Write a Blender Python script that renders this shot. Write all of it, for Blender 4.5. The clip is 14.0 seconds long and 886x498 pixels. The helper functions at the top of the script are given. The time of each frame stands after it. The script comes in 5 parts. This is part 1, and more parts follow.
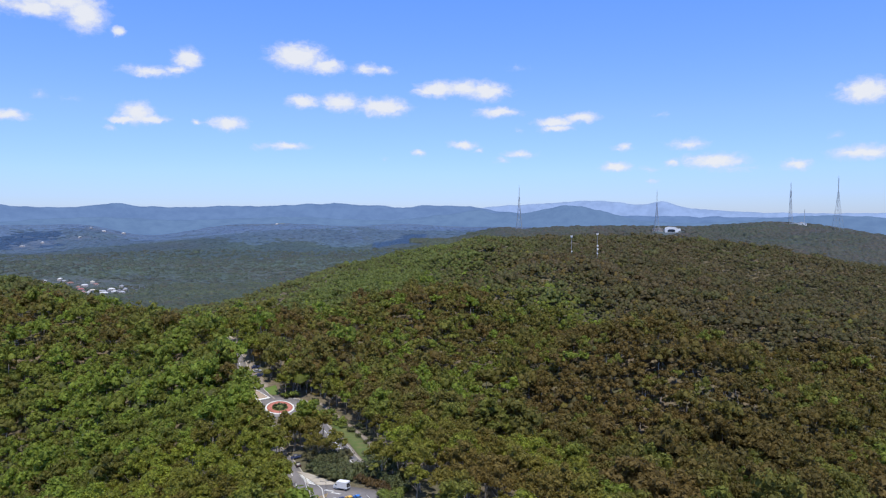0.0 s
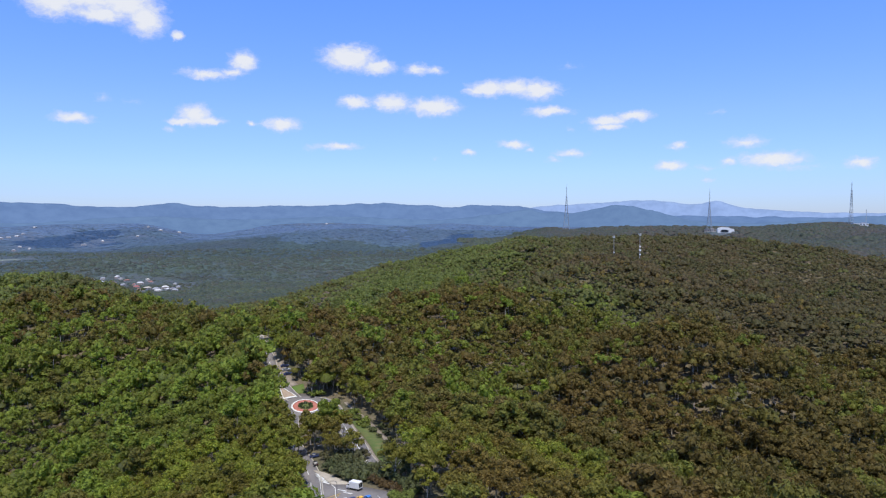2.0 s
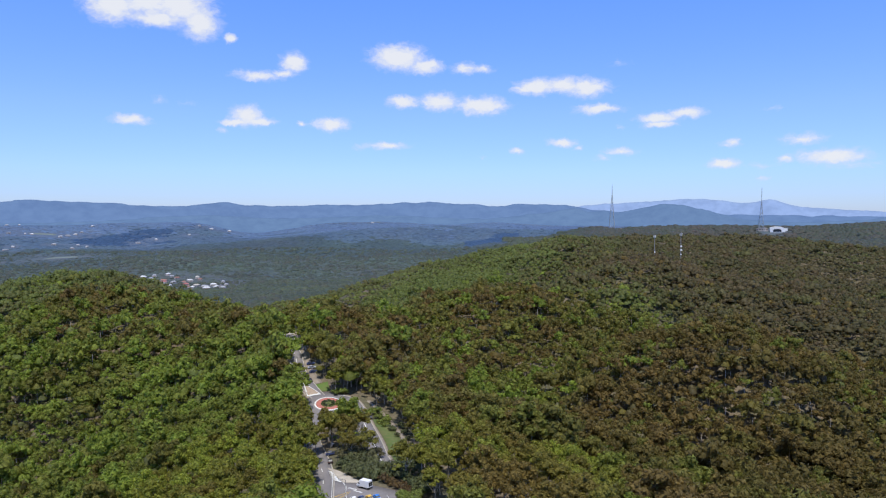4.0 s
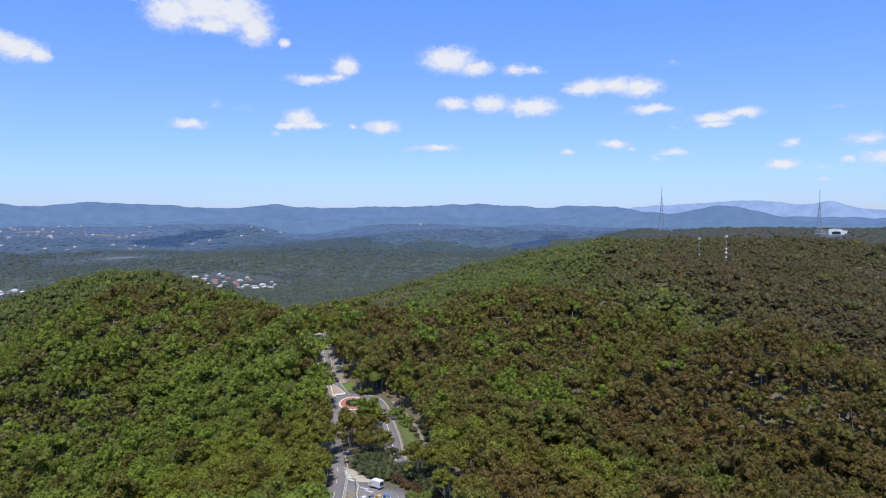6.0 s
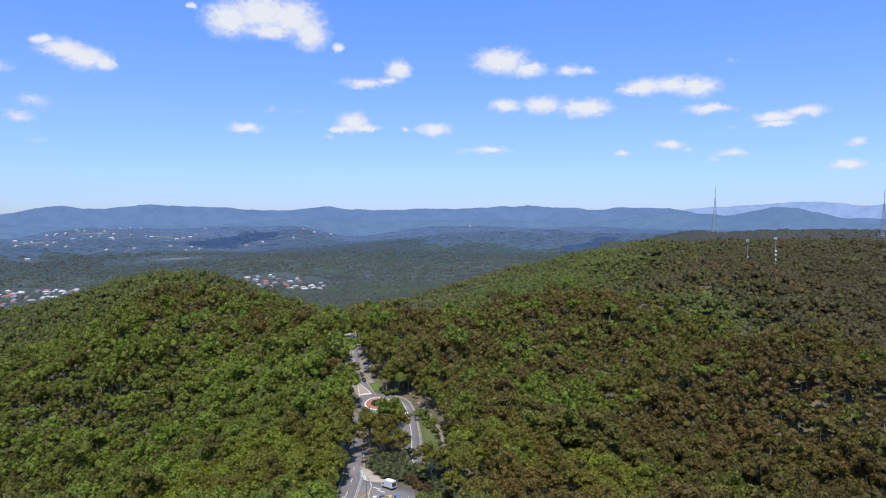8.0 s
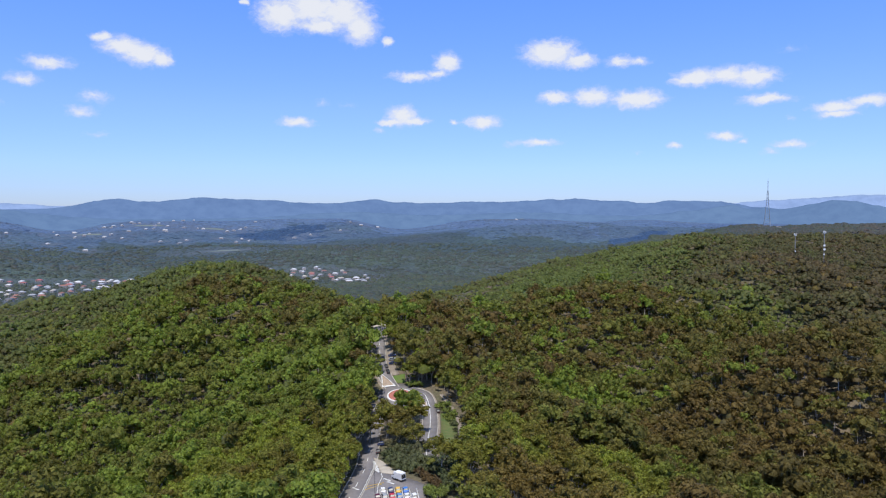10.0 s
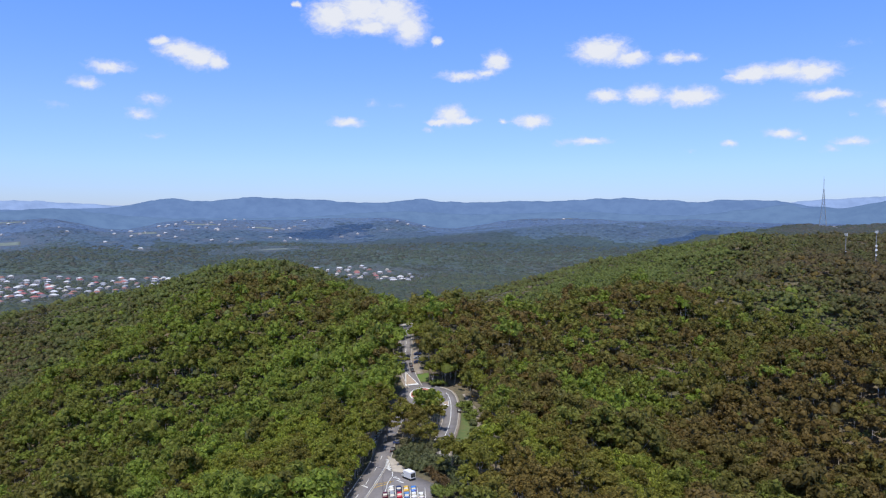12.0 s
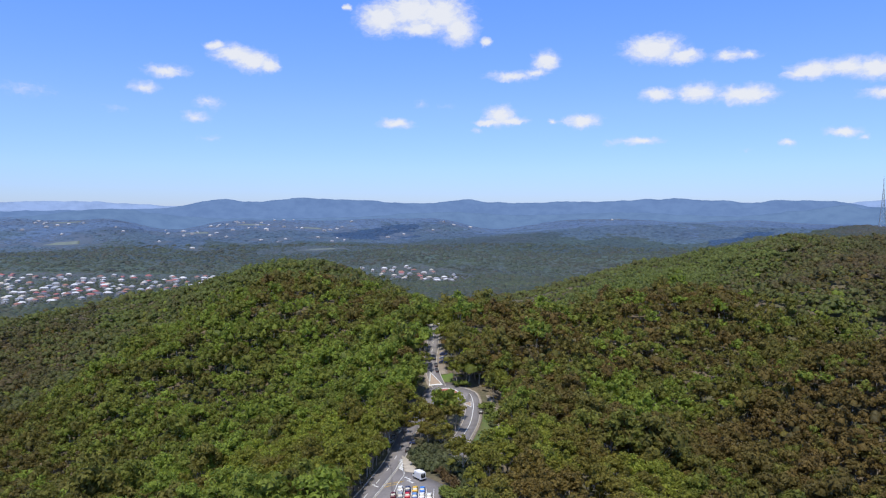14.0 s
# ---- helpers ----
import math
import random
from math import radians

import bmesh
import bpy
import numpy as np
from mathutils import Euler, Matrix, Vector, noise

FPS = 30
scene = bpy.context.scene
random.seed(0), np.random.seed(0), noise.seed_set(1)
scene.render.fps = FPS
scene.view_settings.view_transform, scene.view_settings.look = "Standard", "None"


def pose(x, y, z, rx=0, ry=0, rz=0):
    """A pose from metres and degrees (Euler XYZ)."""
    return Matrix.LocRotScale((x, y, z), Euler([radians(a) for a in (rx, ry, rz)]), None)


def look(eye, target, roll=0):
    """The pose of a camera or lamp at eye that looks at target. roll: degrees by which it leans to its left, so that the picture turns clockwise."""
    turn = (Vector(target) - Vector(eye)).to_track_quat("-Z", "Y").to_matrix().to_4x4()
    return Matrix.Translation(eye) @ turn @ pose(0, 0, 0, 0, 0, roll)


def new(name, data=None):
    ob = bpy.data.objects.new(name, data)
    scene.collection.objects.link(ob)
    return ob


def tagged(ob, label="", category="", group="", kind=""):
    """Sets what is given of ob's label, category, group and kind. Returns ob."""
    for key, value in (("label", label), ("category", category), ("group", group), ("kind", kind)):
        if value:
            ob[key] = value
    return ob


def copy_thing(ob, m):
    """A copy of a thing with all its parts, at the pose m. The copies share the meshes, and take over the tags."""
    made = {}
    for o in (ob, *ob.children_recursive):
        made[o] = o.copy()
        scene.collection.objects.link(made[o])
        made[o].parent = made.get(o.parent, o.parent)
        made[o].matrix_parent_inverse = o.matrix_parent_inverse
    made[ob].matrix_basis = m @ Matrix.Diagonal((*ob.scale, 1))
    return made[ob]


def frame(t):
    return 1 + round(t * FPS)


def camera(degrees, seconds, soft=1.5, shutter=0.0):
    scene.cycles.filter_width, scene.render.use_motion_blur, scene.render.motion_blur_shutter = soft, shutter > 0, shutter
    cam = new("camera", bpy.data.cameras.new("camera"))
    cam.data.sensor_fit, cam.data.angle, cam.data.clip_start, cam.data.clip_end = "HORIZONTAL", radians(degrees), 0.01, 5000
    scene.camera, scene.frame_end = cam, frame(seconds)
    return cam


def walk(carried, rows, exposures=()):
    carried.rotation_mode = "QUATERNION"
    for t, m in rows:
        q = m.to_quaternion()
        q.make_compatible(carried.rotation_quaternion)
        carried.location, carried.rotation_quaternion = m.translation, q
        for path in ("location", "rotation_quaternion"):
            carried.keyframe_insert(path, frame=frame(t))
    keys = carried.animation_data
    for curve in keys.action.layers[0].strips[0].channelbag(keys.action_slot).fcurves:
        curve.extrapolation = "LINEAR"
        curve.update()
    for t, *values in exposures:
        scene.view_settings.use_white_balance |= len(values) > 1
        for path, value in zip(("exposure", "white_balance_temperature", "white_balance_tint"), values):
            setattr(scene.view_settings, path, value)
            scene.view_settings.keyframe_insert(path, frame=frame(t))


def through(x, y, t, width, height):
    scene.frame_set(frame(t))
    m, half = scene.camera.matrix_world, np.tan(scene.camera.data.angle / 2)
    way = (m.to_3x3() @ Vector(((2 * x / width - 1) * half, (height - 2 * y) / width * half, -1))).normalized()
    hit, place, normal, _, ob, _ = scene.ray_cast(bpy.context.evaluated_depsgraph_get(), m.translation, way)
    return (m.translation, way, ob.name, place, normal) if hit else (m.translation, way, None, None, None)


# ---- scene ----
cam = camera(62.8, 14.0, soft=1.2)
EYE = 200.0
# seconds, x, y, height above EYE, yaw, pitch, lean
ROWS = [
    (0.0, 0.00, 0.00, 0.05, 0.000, -2.634, -0.045),
    (0.5, 3.00, 0.31, 0.23, 0.977, -2.600, -0.065),
    (1.0, 6.05, 0.63, 0.36, 1.928, -2.644, -0.047),
    (1.5, 9.07, 1.01, 0.50, 2.927, -2.673, -0.043),
    (2.0, 12.01, 1.44, 0.65, 3.952, -2.662, -0.003),
    (2.5, 14.87, 1.91, 0.82, 4.845, -2.707, -0.057),
    (3.0, 17.78, 2.46, 0.89, 5.722, -2.713, -0.045),
    (5.5, 32.96, 5.78, 0.64, 10.710, -2.697, 0.007),
    (6.0, 35.89, 6.51, 0.47, 11.626, -2.598, 0.015),
    (6.5, 38.84, 7.36, 0.26, 12.612, -2.508, 0.041),
    (7.0, 41.86, 8.39, 0.06, 13.689, -2.456, 0.050),
    (7.5, 44.89, 9.58, -0.10, 14.747, -2.440, 0.009),
    (8.0, 47.81, 10.89, -0.23, 15.698, -2.431, -0.028),
    (10.5, 61.56, 17.71, -0.78, 20.440, -3.080, 0.067),
    (11.0, 64.31, 19.12, -0.87, 21.390, -3.076, 0.056),
    (11.5, 67.15, 20.59, -0.98, 22.377, -3.030, 0.084),
    (12.0, 69.91, 22.13, -1.06, 23.328, -3.027, 0.078),
    (12.5, 72.52, 23.76, -1.18, 24.304, -3.009, 0.078),
    (13.0, 75.02, 25.47, -1.32, 25.288, -3.004, 0.069),
    (13.5, 77.43, 27.23, -1.50, 26.213, -2.987, 0.090),
    (14.0, 79.85, 29.04, -1.64, 27.139, -2.981, 0.112),
]
walk(cam, [(t, pose(x, y, EYE + z, 90 + pitch, -lean, yaw)) for t, x, y, z, yaw, pitch, lean in ROWS])

# ---- daylight ----
SUN_AZ, SUN_EL = 172.0, 68.0
SKY_STRENGTH, SUN_STRENGTH = 0.10, 4.3
scene.view_settings.exposure = 0.0

# the clear summer air's tone, by height over the skyline (0.1: skyline; 0.4: 18 degrees up), in quarters
SKY_TONES = [(0.1, (0.164, 0.208, 0.362)), (0.52, (0.34, 0.39, 0.52)), (0.155, (0.212, 0.264, 0.43)), (0.23, (0.243, 0.293, 0.462)), (0.39, (0.236, 0.335, 0.595)), (0.9, (0.38, 0.39, 0.42))]
# clouds: azimuth, elevation, half width, half height in degrees, thickness
CLOUDS_FAR_WEST = [(-56.8, 8.2, 1.8, 0.46, 0.35), (-51.3, 7.3, 0.77, 0.31, 0.3), (-49.3, 8.9, 1.13, 0.46, 0.7), (-47.8, 10.1, 1.64, 0.51, 0.8), (-45.8, 6.9, 1.03, 0.46, 0.65), (-45.0, 8.1, 0.92, 0.41, 0.6),
                   (-44.9, 7.9, 1.08, 0.43, 0.45), (-44.8, 5.4, 0.92, 0.25, 0.3), (-44.4, 12.1, 0.77, 0.37, 1.0), (-43.0, 11.6, 1.69, 0.77, 1.0), (-41.8, 11.2, 1.85, 0.86, 1.0), (-40.5, 10.9, 0.92, 0.52, 1.0),
                   (-34.6, 15.3, 0.37, 0.25, 1.0), (-31.8, 14.6, 2.15, 1.38, 1.0), (-30.9, 6.8, 1.48, 0.4, 0.9), (-29.6, 15.2, 2.77, 1.54, 1.0), (-28.9, 8.3, 0.49, 0.31, 0.4), (-28.9, 13.9, 1.85, 0.62, 1.0)]
CLOUDS_WEST = [(-27.4, 15.0, 2.46, 1.54, 1.0), (-26.9, 8.2, 0.77, 0.22, 0.25), (-26.0, 13.9, 1.54, 1.29, 1.0), (-24.5, 6.3, 0.37, 0.25, 0.5), (-23.8, 12.9, 0.55, 0.31, 1.0), (-23.6, 6.9, 1.08, 0.31, 1.0),
               (-22.7, 7.4, 1.23, 0.86, 1.0), (-21.8, 7.0, 1.38, 0.37, 1.0), (-21.8, 10.4, 2.0, 0.43, 0.8), (-20.0, 10.6, 1.08, 0.31, 0.8), (-19.2, 11.4, 1.05, 0.8, 1.0), (-18.6, 6.9, 0.46, 0.25, 0.8),
               (-16.4, 6.9, 1.54, 0.55, 1.0), (-14.1, 5.2, 0.77, 0.31, 0.35), (-12.1, 5.3, 1.85, 0.31, 0.8), (-11.2, 12.0, 2.31, 1.05, 1.0), (-10.8, 8.7, 1.38, 0.55, 1.0), (-9.1, 11.4, 1.48, 0.62, 1.0)]
CLOUDS_MIDDLE = [(-8.0, 8.7, 1.6, 0.74, 1.0), (-5.9, 11.2, 1.08, 0.49, 0.8), (-4.7, 8.4, 2.15, 0.77, 1.0), (-4.6, 4.4, 0.43, 0.16, 0.3), (-4.6, 11.1, 0.92, 0.34, 0.7), (-1.9, 4.9, 0.58, 0.28, 0.8),
                 (-1.4, 9.6, 1.08, 0.43, 0.9), (-0.3, 9.8, 1.85, 0.68, 1.0), (1.6, 5.5, 1.17, 0.37, 1.0), (1.6, 9.8, 1.54, 0.68, 1.0), (2.8, 5.1, 0.46, 0.22, 0.6), (3.5, 9.6, 1.78, 0.77, 1.0),
                 (4.3, 8.0, 1.85, 0.4, 0.9), (4.7, 4.3, 0.74, 0.28, 0.5), (5.9, 6.6, 0.43, 0.25, 0.3), (5.9, 11.3, 0.86, 0.25, 0.3), (6.0, 4.8, 1.29, 0.28, 0.7), (8.7, 7.2, 1.54, 0.49, 1.0)]
CLOUDS_EAST = [(8.8, 6.7, 1.38, 0.31, 0.9), (10.7, 7.5, 1.38, 0.43, 1.0), (13.4, 3.7, 1.23, 0.46, 1.0), (13.5, 5.1, 0.62, 0.16, 0.5), (14.0, 5.2, 0.55, 0.37, 0.7), (15.8, 3.5, 1.23, 0.22, 0.4),
               (16.0, 2.6, 0.49, 0.16, 0.5), (16.6, 7.5, 0.62, 0.22, 0.3), (17.5, 3.9, 0.68, 0.28, 0.8), (18.6, 5.3, 1.54, 0.46, 0.7), (20.4, 4.0, 2.36, 0.62, 0.95), (21.8, 3.4, 2.05, 0.31, 0.35),
               (25.9, 3.6, 1.03, 0.41, 0.8), (28.3, 5.5, 0.72, 0.31, 0.3), (30.0, 4.3, 2.15, 0.56, 0.9), (30.1, 8.4, 1.85, 0.87, 1.0)]


class Nodes:
    """Short hand for building a node tree."""

    def __init__(self, tree):
        self.tree = tree
        tree.nodes.clear()

    def add(self, kind, inputs=(), **settings):
        node = self.tree.nodes.new(kind)
        for key, value in settings.items():
            setattr(node, key, value)
        for key, value in dict(inputs).items():
            if isinstance(value, bpy.types.NodeSocket):
                self.tree.links.new(value, node.inputs[key])
            else:
                node.inputs[key].default_value = value
        return node

    def math(self, operation, a, b=0.0, c=0.0):
        return self.add("ShaderNodeMath", {0: a, 1: b, 2: c}, operation=operation).outputs[0]

    def ramp(self, value, low, high, to_low=0.0, to_high=1.0):
        return self.add("ShaderNodeMapRange", {"Value": value, "From Min": low, "From Max": high, "To Min": to_low, "To Max": to_high},
                        interpolation_type="SMOOTHSTEP").outputs[0]

    def mix(self, factor, a, b, blend="MIX"):
        node = self.add("ShaderNodeMix", data_type="RGBA", blend_type=blend)
        for socket, value in zip((node.inputs[0], node.inputs[6], node.inputs[7]), (factor, a, b)):
            if isinstance(value, bpy.types.NodeSocket):
                self.tree.links.new(value, socket)
            else:
                socket.default_value = value
        return node.outputs[2]

    def noise(self, vector, scale, detail=3.0, rough=0.55):
        return self.add("ShaderNodeTexNoise", {"Vector": vector, "Scale": scale, "Detail": detail, "Roughness": rough}).outputs[0]


def make_world():
    world = bpy.data.worlds.new("sky")
    world.use_nodes = True
    n = Nodes(world.node_tree)
    way = n.add("ShaderNodeTexCoord").outputs["Generated"]
    sky = n.add("ShaderNodeTexSky", sky_type="NISHITA", sun_disc=False, sun_elevation=radians(SUN_EL), sun_rotation=radians(SUN_AZ),
                altitude=300.0, air_density=1.0, dust_density=0.1, ozone_density=3.0).outputs[0]
    split = n.add("ShaderNodeSeparateXYZ", {0: way})
    az = n.math("MULTIPLY", n.math("ARCTAN2", split.outputs[0], split.outputs[1]), 57.2958)
    el = n.math("MULTIPLY", n.math("ARCSINE", split.outputs[2]), 57.2958)
    air = n.add("ShaderNodeValToRGB", {0: n.math("MULTIPLY_ADD", el, 1 / 60, 0.1)})
    for k, (at, tone) in enumerate(SKY_TONES):
        stop = air.color_ramp.elements[k] if k < 2 else air.color_ramp.elements.new(at)
        stop.position, stop.color = at, (*tone, 1)
    sky = n.mix(1.0, sky, air.outputs[0], "MULTIPLY")
    sky = n.add("ShaderNodeVectorMath", {0: sky, 3: 4.0}, operation="SCALE").outputs[0]
    flat = n.add("ShaderNodeCombineXYZ", {0: az, 1: el}).outputs[0]
    wobble = n.add("ShaderNodeTexNoise", {"Vector": flat, "Scale": 1.1, "Detail": 4.0, "Roughness": 0.6}).outputs[1]
    wobble = n.add("ShaderNodeVectorMath", {0: wobble, 1: (0.5, 0.5, 0.5)}, operation="SUBTRACT").outputs[0]
    flat = n.add("ShaderNodeVectorMath", {0: wobble, 1: (1.1, 0.7, 0.0), 2: flat}, operation="MULTIPLY_ADD").outputs[0]
    thick = None
    for a, e, w, h, dense in CLOUDS_FAR_WEST + CLOUDS_WEST + CLOUDS_MIDDLE + CLOUDS_EAST:
        local = n.add("ShaderNodeVectorMath", {0: flat, 1: (1 / w, 1 / h, 0.0), 2: (-a / w, -e / h, 0.0)}, operation="MULTIPLY_ADD").outputs[0]
        puff = n.math("MULTIPLY_ADD", n.add("ShaderNodeVectorMath", {0: local}, operation="LENGTH").outputs[1], -dense, 1.3 * dense)
        thick = puff if thick is None else n.math("SMOOTH_MAX", thick, puff, 0.25)
    ragged = n.noise(n.add("ShaderNodeVectorMath", {0: flat, 1: (1.0, 1.8, 1.0)}, operation="MULTIPLY").outputs[0], 1.5, 5.0, 0.62)
    body = n.math("ADD", thick, n.math("MULTIPLY_ADD", ragged, 0.9, -0.45))
    cover = n.ramp(body, 0.0, 1.0)
    white = n.mix(n.ramp(body, 0.2, 1.0), (6.7, 7.1, 8.2, 1), (8.3, 8.5, 9.0, 1))
    colour = n.mix(n.math("MULTIPLY", cover, 0.95), sky, white)
    back = n.add("ShaderNodeBackground", {"Color": colour, "Strength": SKY_STRENGTH}).outputs[0]
    n.add("ShaderNodeOutputWorld", {0: back})
    scene.world = world


make_world()
sun = new("sun", bpy.data.lights.new("sun", "SUN"))
sun.data.energy, sun.data.angle, sun.data.color = SUN_STRENGTH, radians(0.5), (1.0, 0.95, 0.87)
sun_way = Vector((math.sin(radians(SUN_AZ)) * math.cos(radians(SUN_EL)), math.cos(radians(SUN_AZ)) * math.cos(radians(SUN_EL)), math.sin(radians(SUN_EL))))
sun.matrix_world = look(tuple(sun_way * 1500), (0, 0, 0))

# ---- materials ----
def material(name, colour, rough=0.8, metal=0.0, second=None, scale=1.0, bump=0.0, random_tint=0.0, specular=0.4):
    """A surface with two scales of variation between colour and second."""
    made = bpy.data.materials.new(name)
    made.use_nodes = True
    n = Nodes(made.node_tree)
    place = n.add("ShaderNodeNewGeometry").outputs["Position"]
    broad, fine = n.noise(place, scale), n.noise(place, scale * 9, 2.0)
    second = second or tuple(0.75 * c for c in colour)
    shade = n.mix(n.ramp(n.math("MULTIPLY_ADD", fine, 0.4, n.math("MULTIPLY", broad, 0.6)), 0.35, 0.65), (*colour, 1), (*second, 1))
    if random_tint:
        chance = n.add("ShaderNodeObjectInfo").outputs["Random"]
        shade = n.add("ShaderNodeHueSaturation", {"Color": shade, "Value": n.math("MULTIPLY_ADD", chance, 2 * random_tint, 1 - random_tint)}).outputs[0]
    inputs = {"Base Color": shade, "Roughness": rough, "Metallic": metal, "Specular IOR Level": specular}
    if bump:
        inputs["Normal"] = n.add("ShaderNodeBump", {"Height": fine, "Strength": 0.5, "Distance": bump}).outputs[0]
    surface = n.add("ShaderNodeBsdfPrincipled", inputs).outputs[0]
    n.add("ShaderNodeOutputMaterial", {0: surface})
    return made


def leaf_material(name, shade_green, light_green, brown, through=0.5, single=False, grain=1.4, speckle=0.6, ragged=0.3):
    """Gum leaves: the green varies from tree to tree, dry trees are brown."""
    made = bpy.data.materials.new(name)
    made.use_nodes = True
    n = Nodes(made.node_tree)
    if single:
        thing = n.add("ShaderNodeObjectInfo")
        tint = thing.outputs["Random"]
        east = n.add("ShaderNodeSeparateXYZ", {0: thing.outputs["Location"]}).outputs[0]
        dry = n.math("MULTIPLY", n.ramp(n.noise(thing.outputs["Location"], 0.02, 3.0), 0.42, 0.74, 0.0, 0.85), n.ramp(east, -72.0, -40.0, 0.3, 1.0))
    else:
        tint = n.add("ShaderNodeAttribute", attribute_name="tint").outputs["Fac"]
        dry = n.add("ShaderNodeAttribute", attribute_name="dry").outputs["Fac"]
    leaf = n.add("ShaderNodeNewGeometry").outputs["Random Per Island"]
    colour = n.mix(tint, (*shade_green, 1), (*light_green, 1))
    colour = n.mix(dry, colour, (*brown, 1))
    place = n.add("ShaderNodeNewGeometry").outputs["Position"]
    tuft = n.noise(place, grain, 5.0, 0.72)
    value = n.math("MULTIPLY", n.math("MULTIPLY_ADD", leaf, speckle, 1.0 - speckle / 2), n.ramp(tuft, 0.34, 0.66, 1.0 - ragged, 1.0 + ragged))
    colour = n.add("ShaderNodeHueSaturation", {"Color": colour, "Value": value}).outputs[0]
    inputs = {"Base Color": colour, "Roughness": 0.6, "Specular IOR Level": 0.25}
    if grain > 0.3:
        inputs["Normal"] = n.add("ShaderNodeBump", {"Height": n.noise(place, grain, 1.0), "Strength": 0.8, "Distance": 0.5}).outputs[0]
    front = n.add("ShaderNodeBsdfPrincipled", inputs).outputs[0]
    back = n.add("ShaderNodeBsdfTranslucent", {"Color": colour}).outputs[0]
    both = n.add("ShaderNodeMixShader", {0: through, 1: front, 2: back}).outputs[0]
    n.add("ShaderNodeOutputMaterial", {0: both})
    return made


GREENS = ((0.146, 0.118, 0.033), (0.222, 0.284, 0.043), (0.182, 0.129, 0.040))
LEAF = leaf_material("gum_leaves", *GREENS, speckle=0.6, ragged=0.32)
# the near greens dimmed and blued, thin haze painted into the farther slopes
HAZED_SLOPE_LEAF = leaf_material("hazed_slope_gum_leaves", (0.104, 0.100, 0.040), (0.168, 0.205, 0.054), (0.150, 0.112, 0.056), grain=0.6, speckle=0.3, ragged=0.34)
GROVE_LEAF = leaf_material("grove_gum_leaves", (0.172, 0.148, 0.030), (0.292, 0.342, 0.046), (0.208, 0.142, 0.042), single=True, speckle=0.6, ragged=0.32)
# far ridges: haze painted in by greying the leaf colours
HAZED_RIDGE_LEAF = leaf_material("hazed_ridge_gum_leaves", (0.046, 0.060, 0.046), (0.070, 0.090, 0.054), (0.080, 0.066, 0.060), 0.15, grain=0.4, speckle=0.16, ragged=0.25)
# valley and foothill leaves: distance haze painted into the colours, bluer farther out
HAZED_VALLEY_LEAF = leaf_material("hazed_valley_gum_leaves", (0.058, 0.072, 0.068), (0.080, 0.112, 0.078), (0.094, 0.085, 0.082), 0.1, grain=0.12, speckle=0.04, ragged=0.3)
HAZED_CROWN_LEAF = leaf_material("hazed_dark_valley_crowns", (0.058, 0.070, 0.068), (0.080, 0.110, 0.080), (0.092, 0.082, 0.078), 0.3, grain=0.3, speckle=0.2, ragged=0.3)
HAZED_FAR_VALLEY_LEAF = leaf_material("hazed_far_valley_leaves", (0.042, 0.063, 0.075), (0.060, 0.090, 0.083), (0.070, 0.075, 0.088), 0.1, grain=0.08, speckle=0.04, ragged=0.3)
HAZED_FOOTHILL_LEAF = leaf_material("hazed_foothill_leaves", (0.057, 0.091, 0.148), (0.075, 0.118, 0.154), (0.083, 0.102, 0.152), 0.1, grain=0.06, speckle=0.04, ragged=0.3)
# cloud shadow put into the leaf colour as dark blue
CLOUD_SHADOW_LEAF = leaf_material("dark_blue_cloud_shadow_leaves", (0.026, 0.058, 0.124), (0.038, 0.074, 0.134), (0.036, 0.068, 0.130), 0.1, grain=0.08, speckle=0.04, ragged=0.3)
HAZED_FAR_FOOTHILL_LEAF = leaf_material("hazed_far_foothill_leaves", (0.080, 0.127, 0.222), (0.096, 0.150, 0.230), (0.104, 0.136, 0.226), 0.1, grain=0.06, speckle=0.04, ragged=0.2)
BARK = material("gum_bark", (0.46, 0.41, 0.35), 0.9, second=(0.27, 0.23, 0.19), scale=1.5)
def ground_material():
    """Leaf litter on the hills, scrub tinted blue-green with haze on the valley floor, bluer far out."""
    made = bpy.data.materials.new("forest_floor")
    made.use_nodes = True
    n = Nodes(made.node_tree)
    place = n.add("ShaderNodeNewGeometry").outputs["Position"]
    broad, fine = n.noise(place, 0.03, 5.0), n.noise(place, 0.8, 4.0)
    litter = n.mix(n.ramp(broad, 0.4, 0.6), (0.145, 0.115, 0.075, 1), (0.095, 0.09, 0.048, 1))
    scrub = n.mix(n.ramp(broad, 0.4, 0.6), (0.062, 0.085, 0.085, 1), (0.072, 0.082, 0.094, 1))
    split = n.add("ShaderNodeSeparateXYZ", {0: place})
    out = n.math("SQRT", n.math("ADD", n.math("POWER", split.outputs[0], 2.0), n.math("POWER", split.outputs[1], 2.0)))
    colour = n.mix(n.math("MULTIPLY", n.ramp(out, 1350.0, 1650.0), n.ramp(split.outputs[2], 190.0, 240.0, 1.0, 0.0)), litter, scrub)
    # distance haze painted into the ground as a blue that grows outwards
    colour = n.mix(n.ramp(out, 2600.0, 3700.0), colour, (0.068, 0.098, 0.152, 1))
    colour = n.add("ShaderNodeHueSaturation", {"Color": colour, "Value": n.ramp(fine, 0.3, 0.7, 0.75, 1.25)}).outputs[0]
    relief = n.add("ShaderNodeBump", {"Height": fine, "Strength": 0.7, "Distance": 0.4}).outputs[0]
    n.add("ShaderNodeOutputMaterial", {0: n.add("ShaderNodeBsdfPrincipled", {"Base Color": colour, "Roughness": 0.95, "Normal": relief}).outputs[0]})
    return made


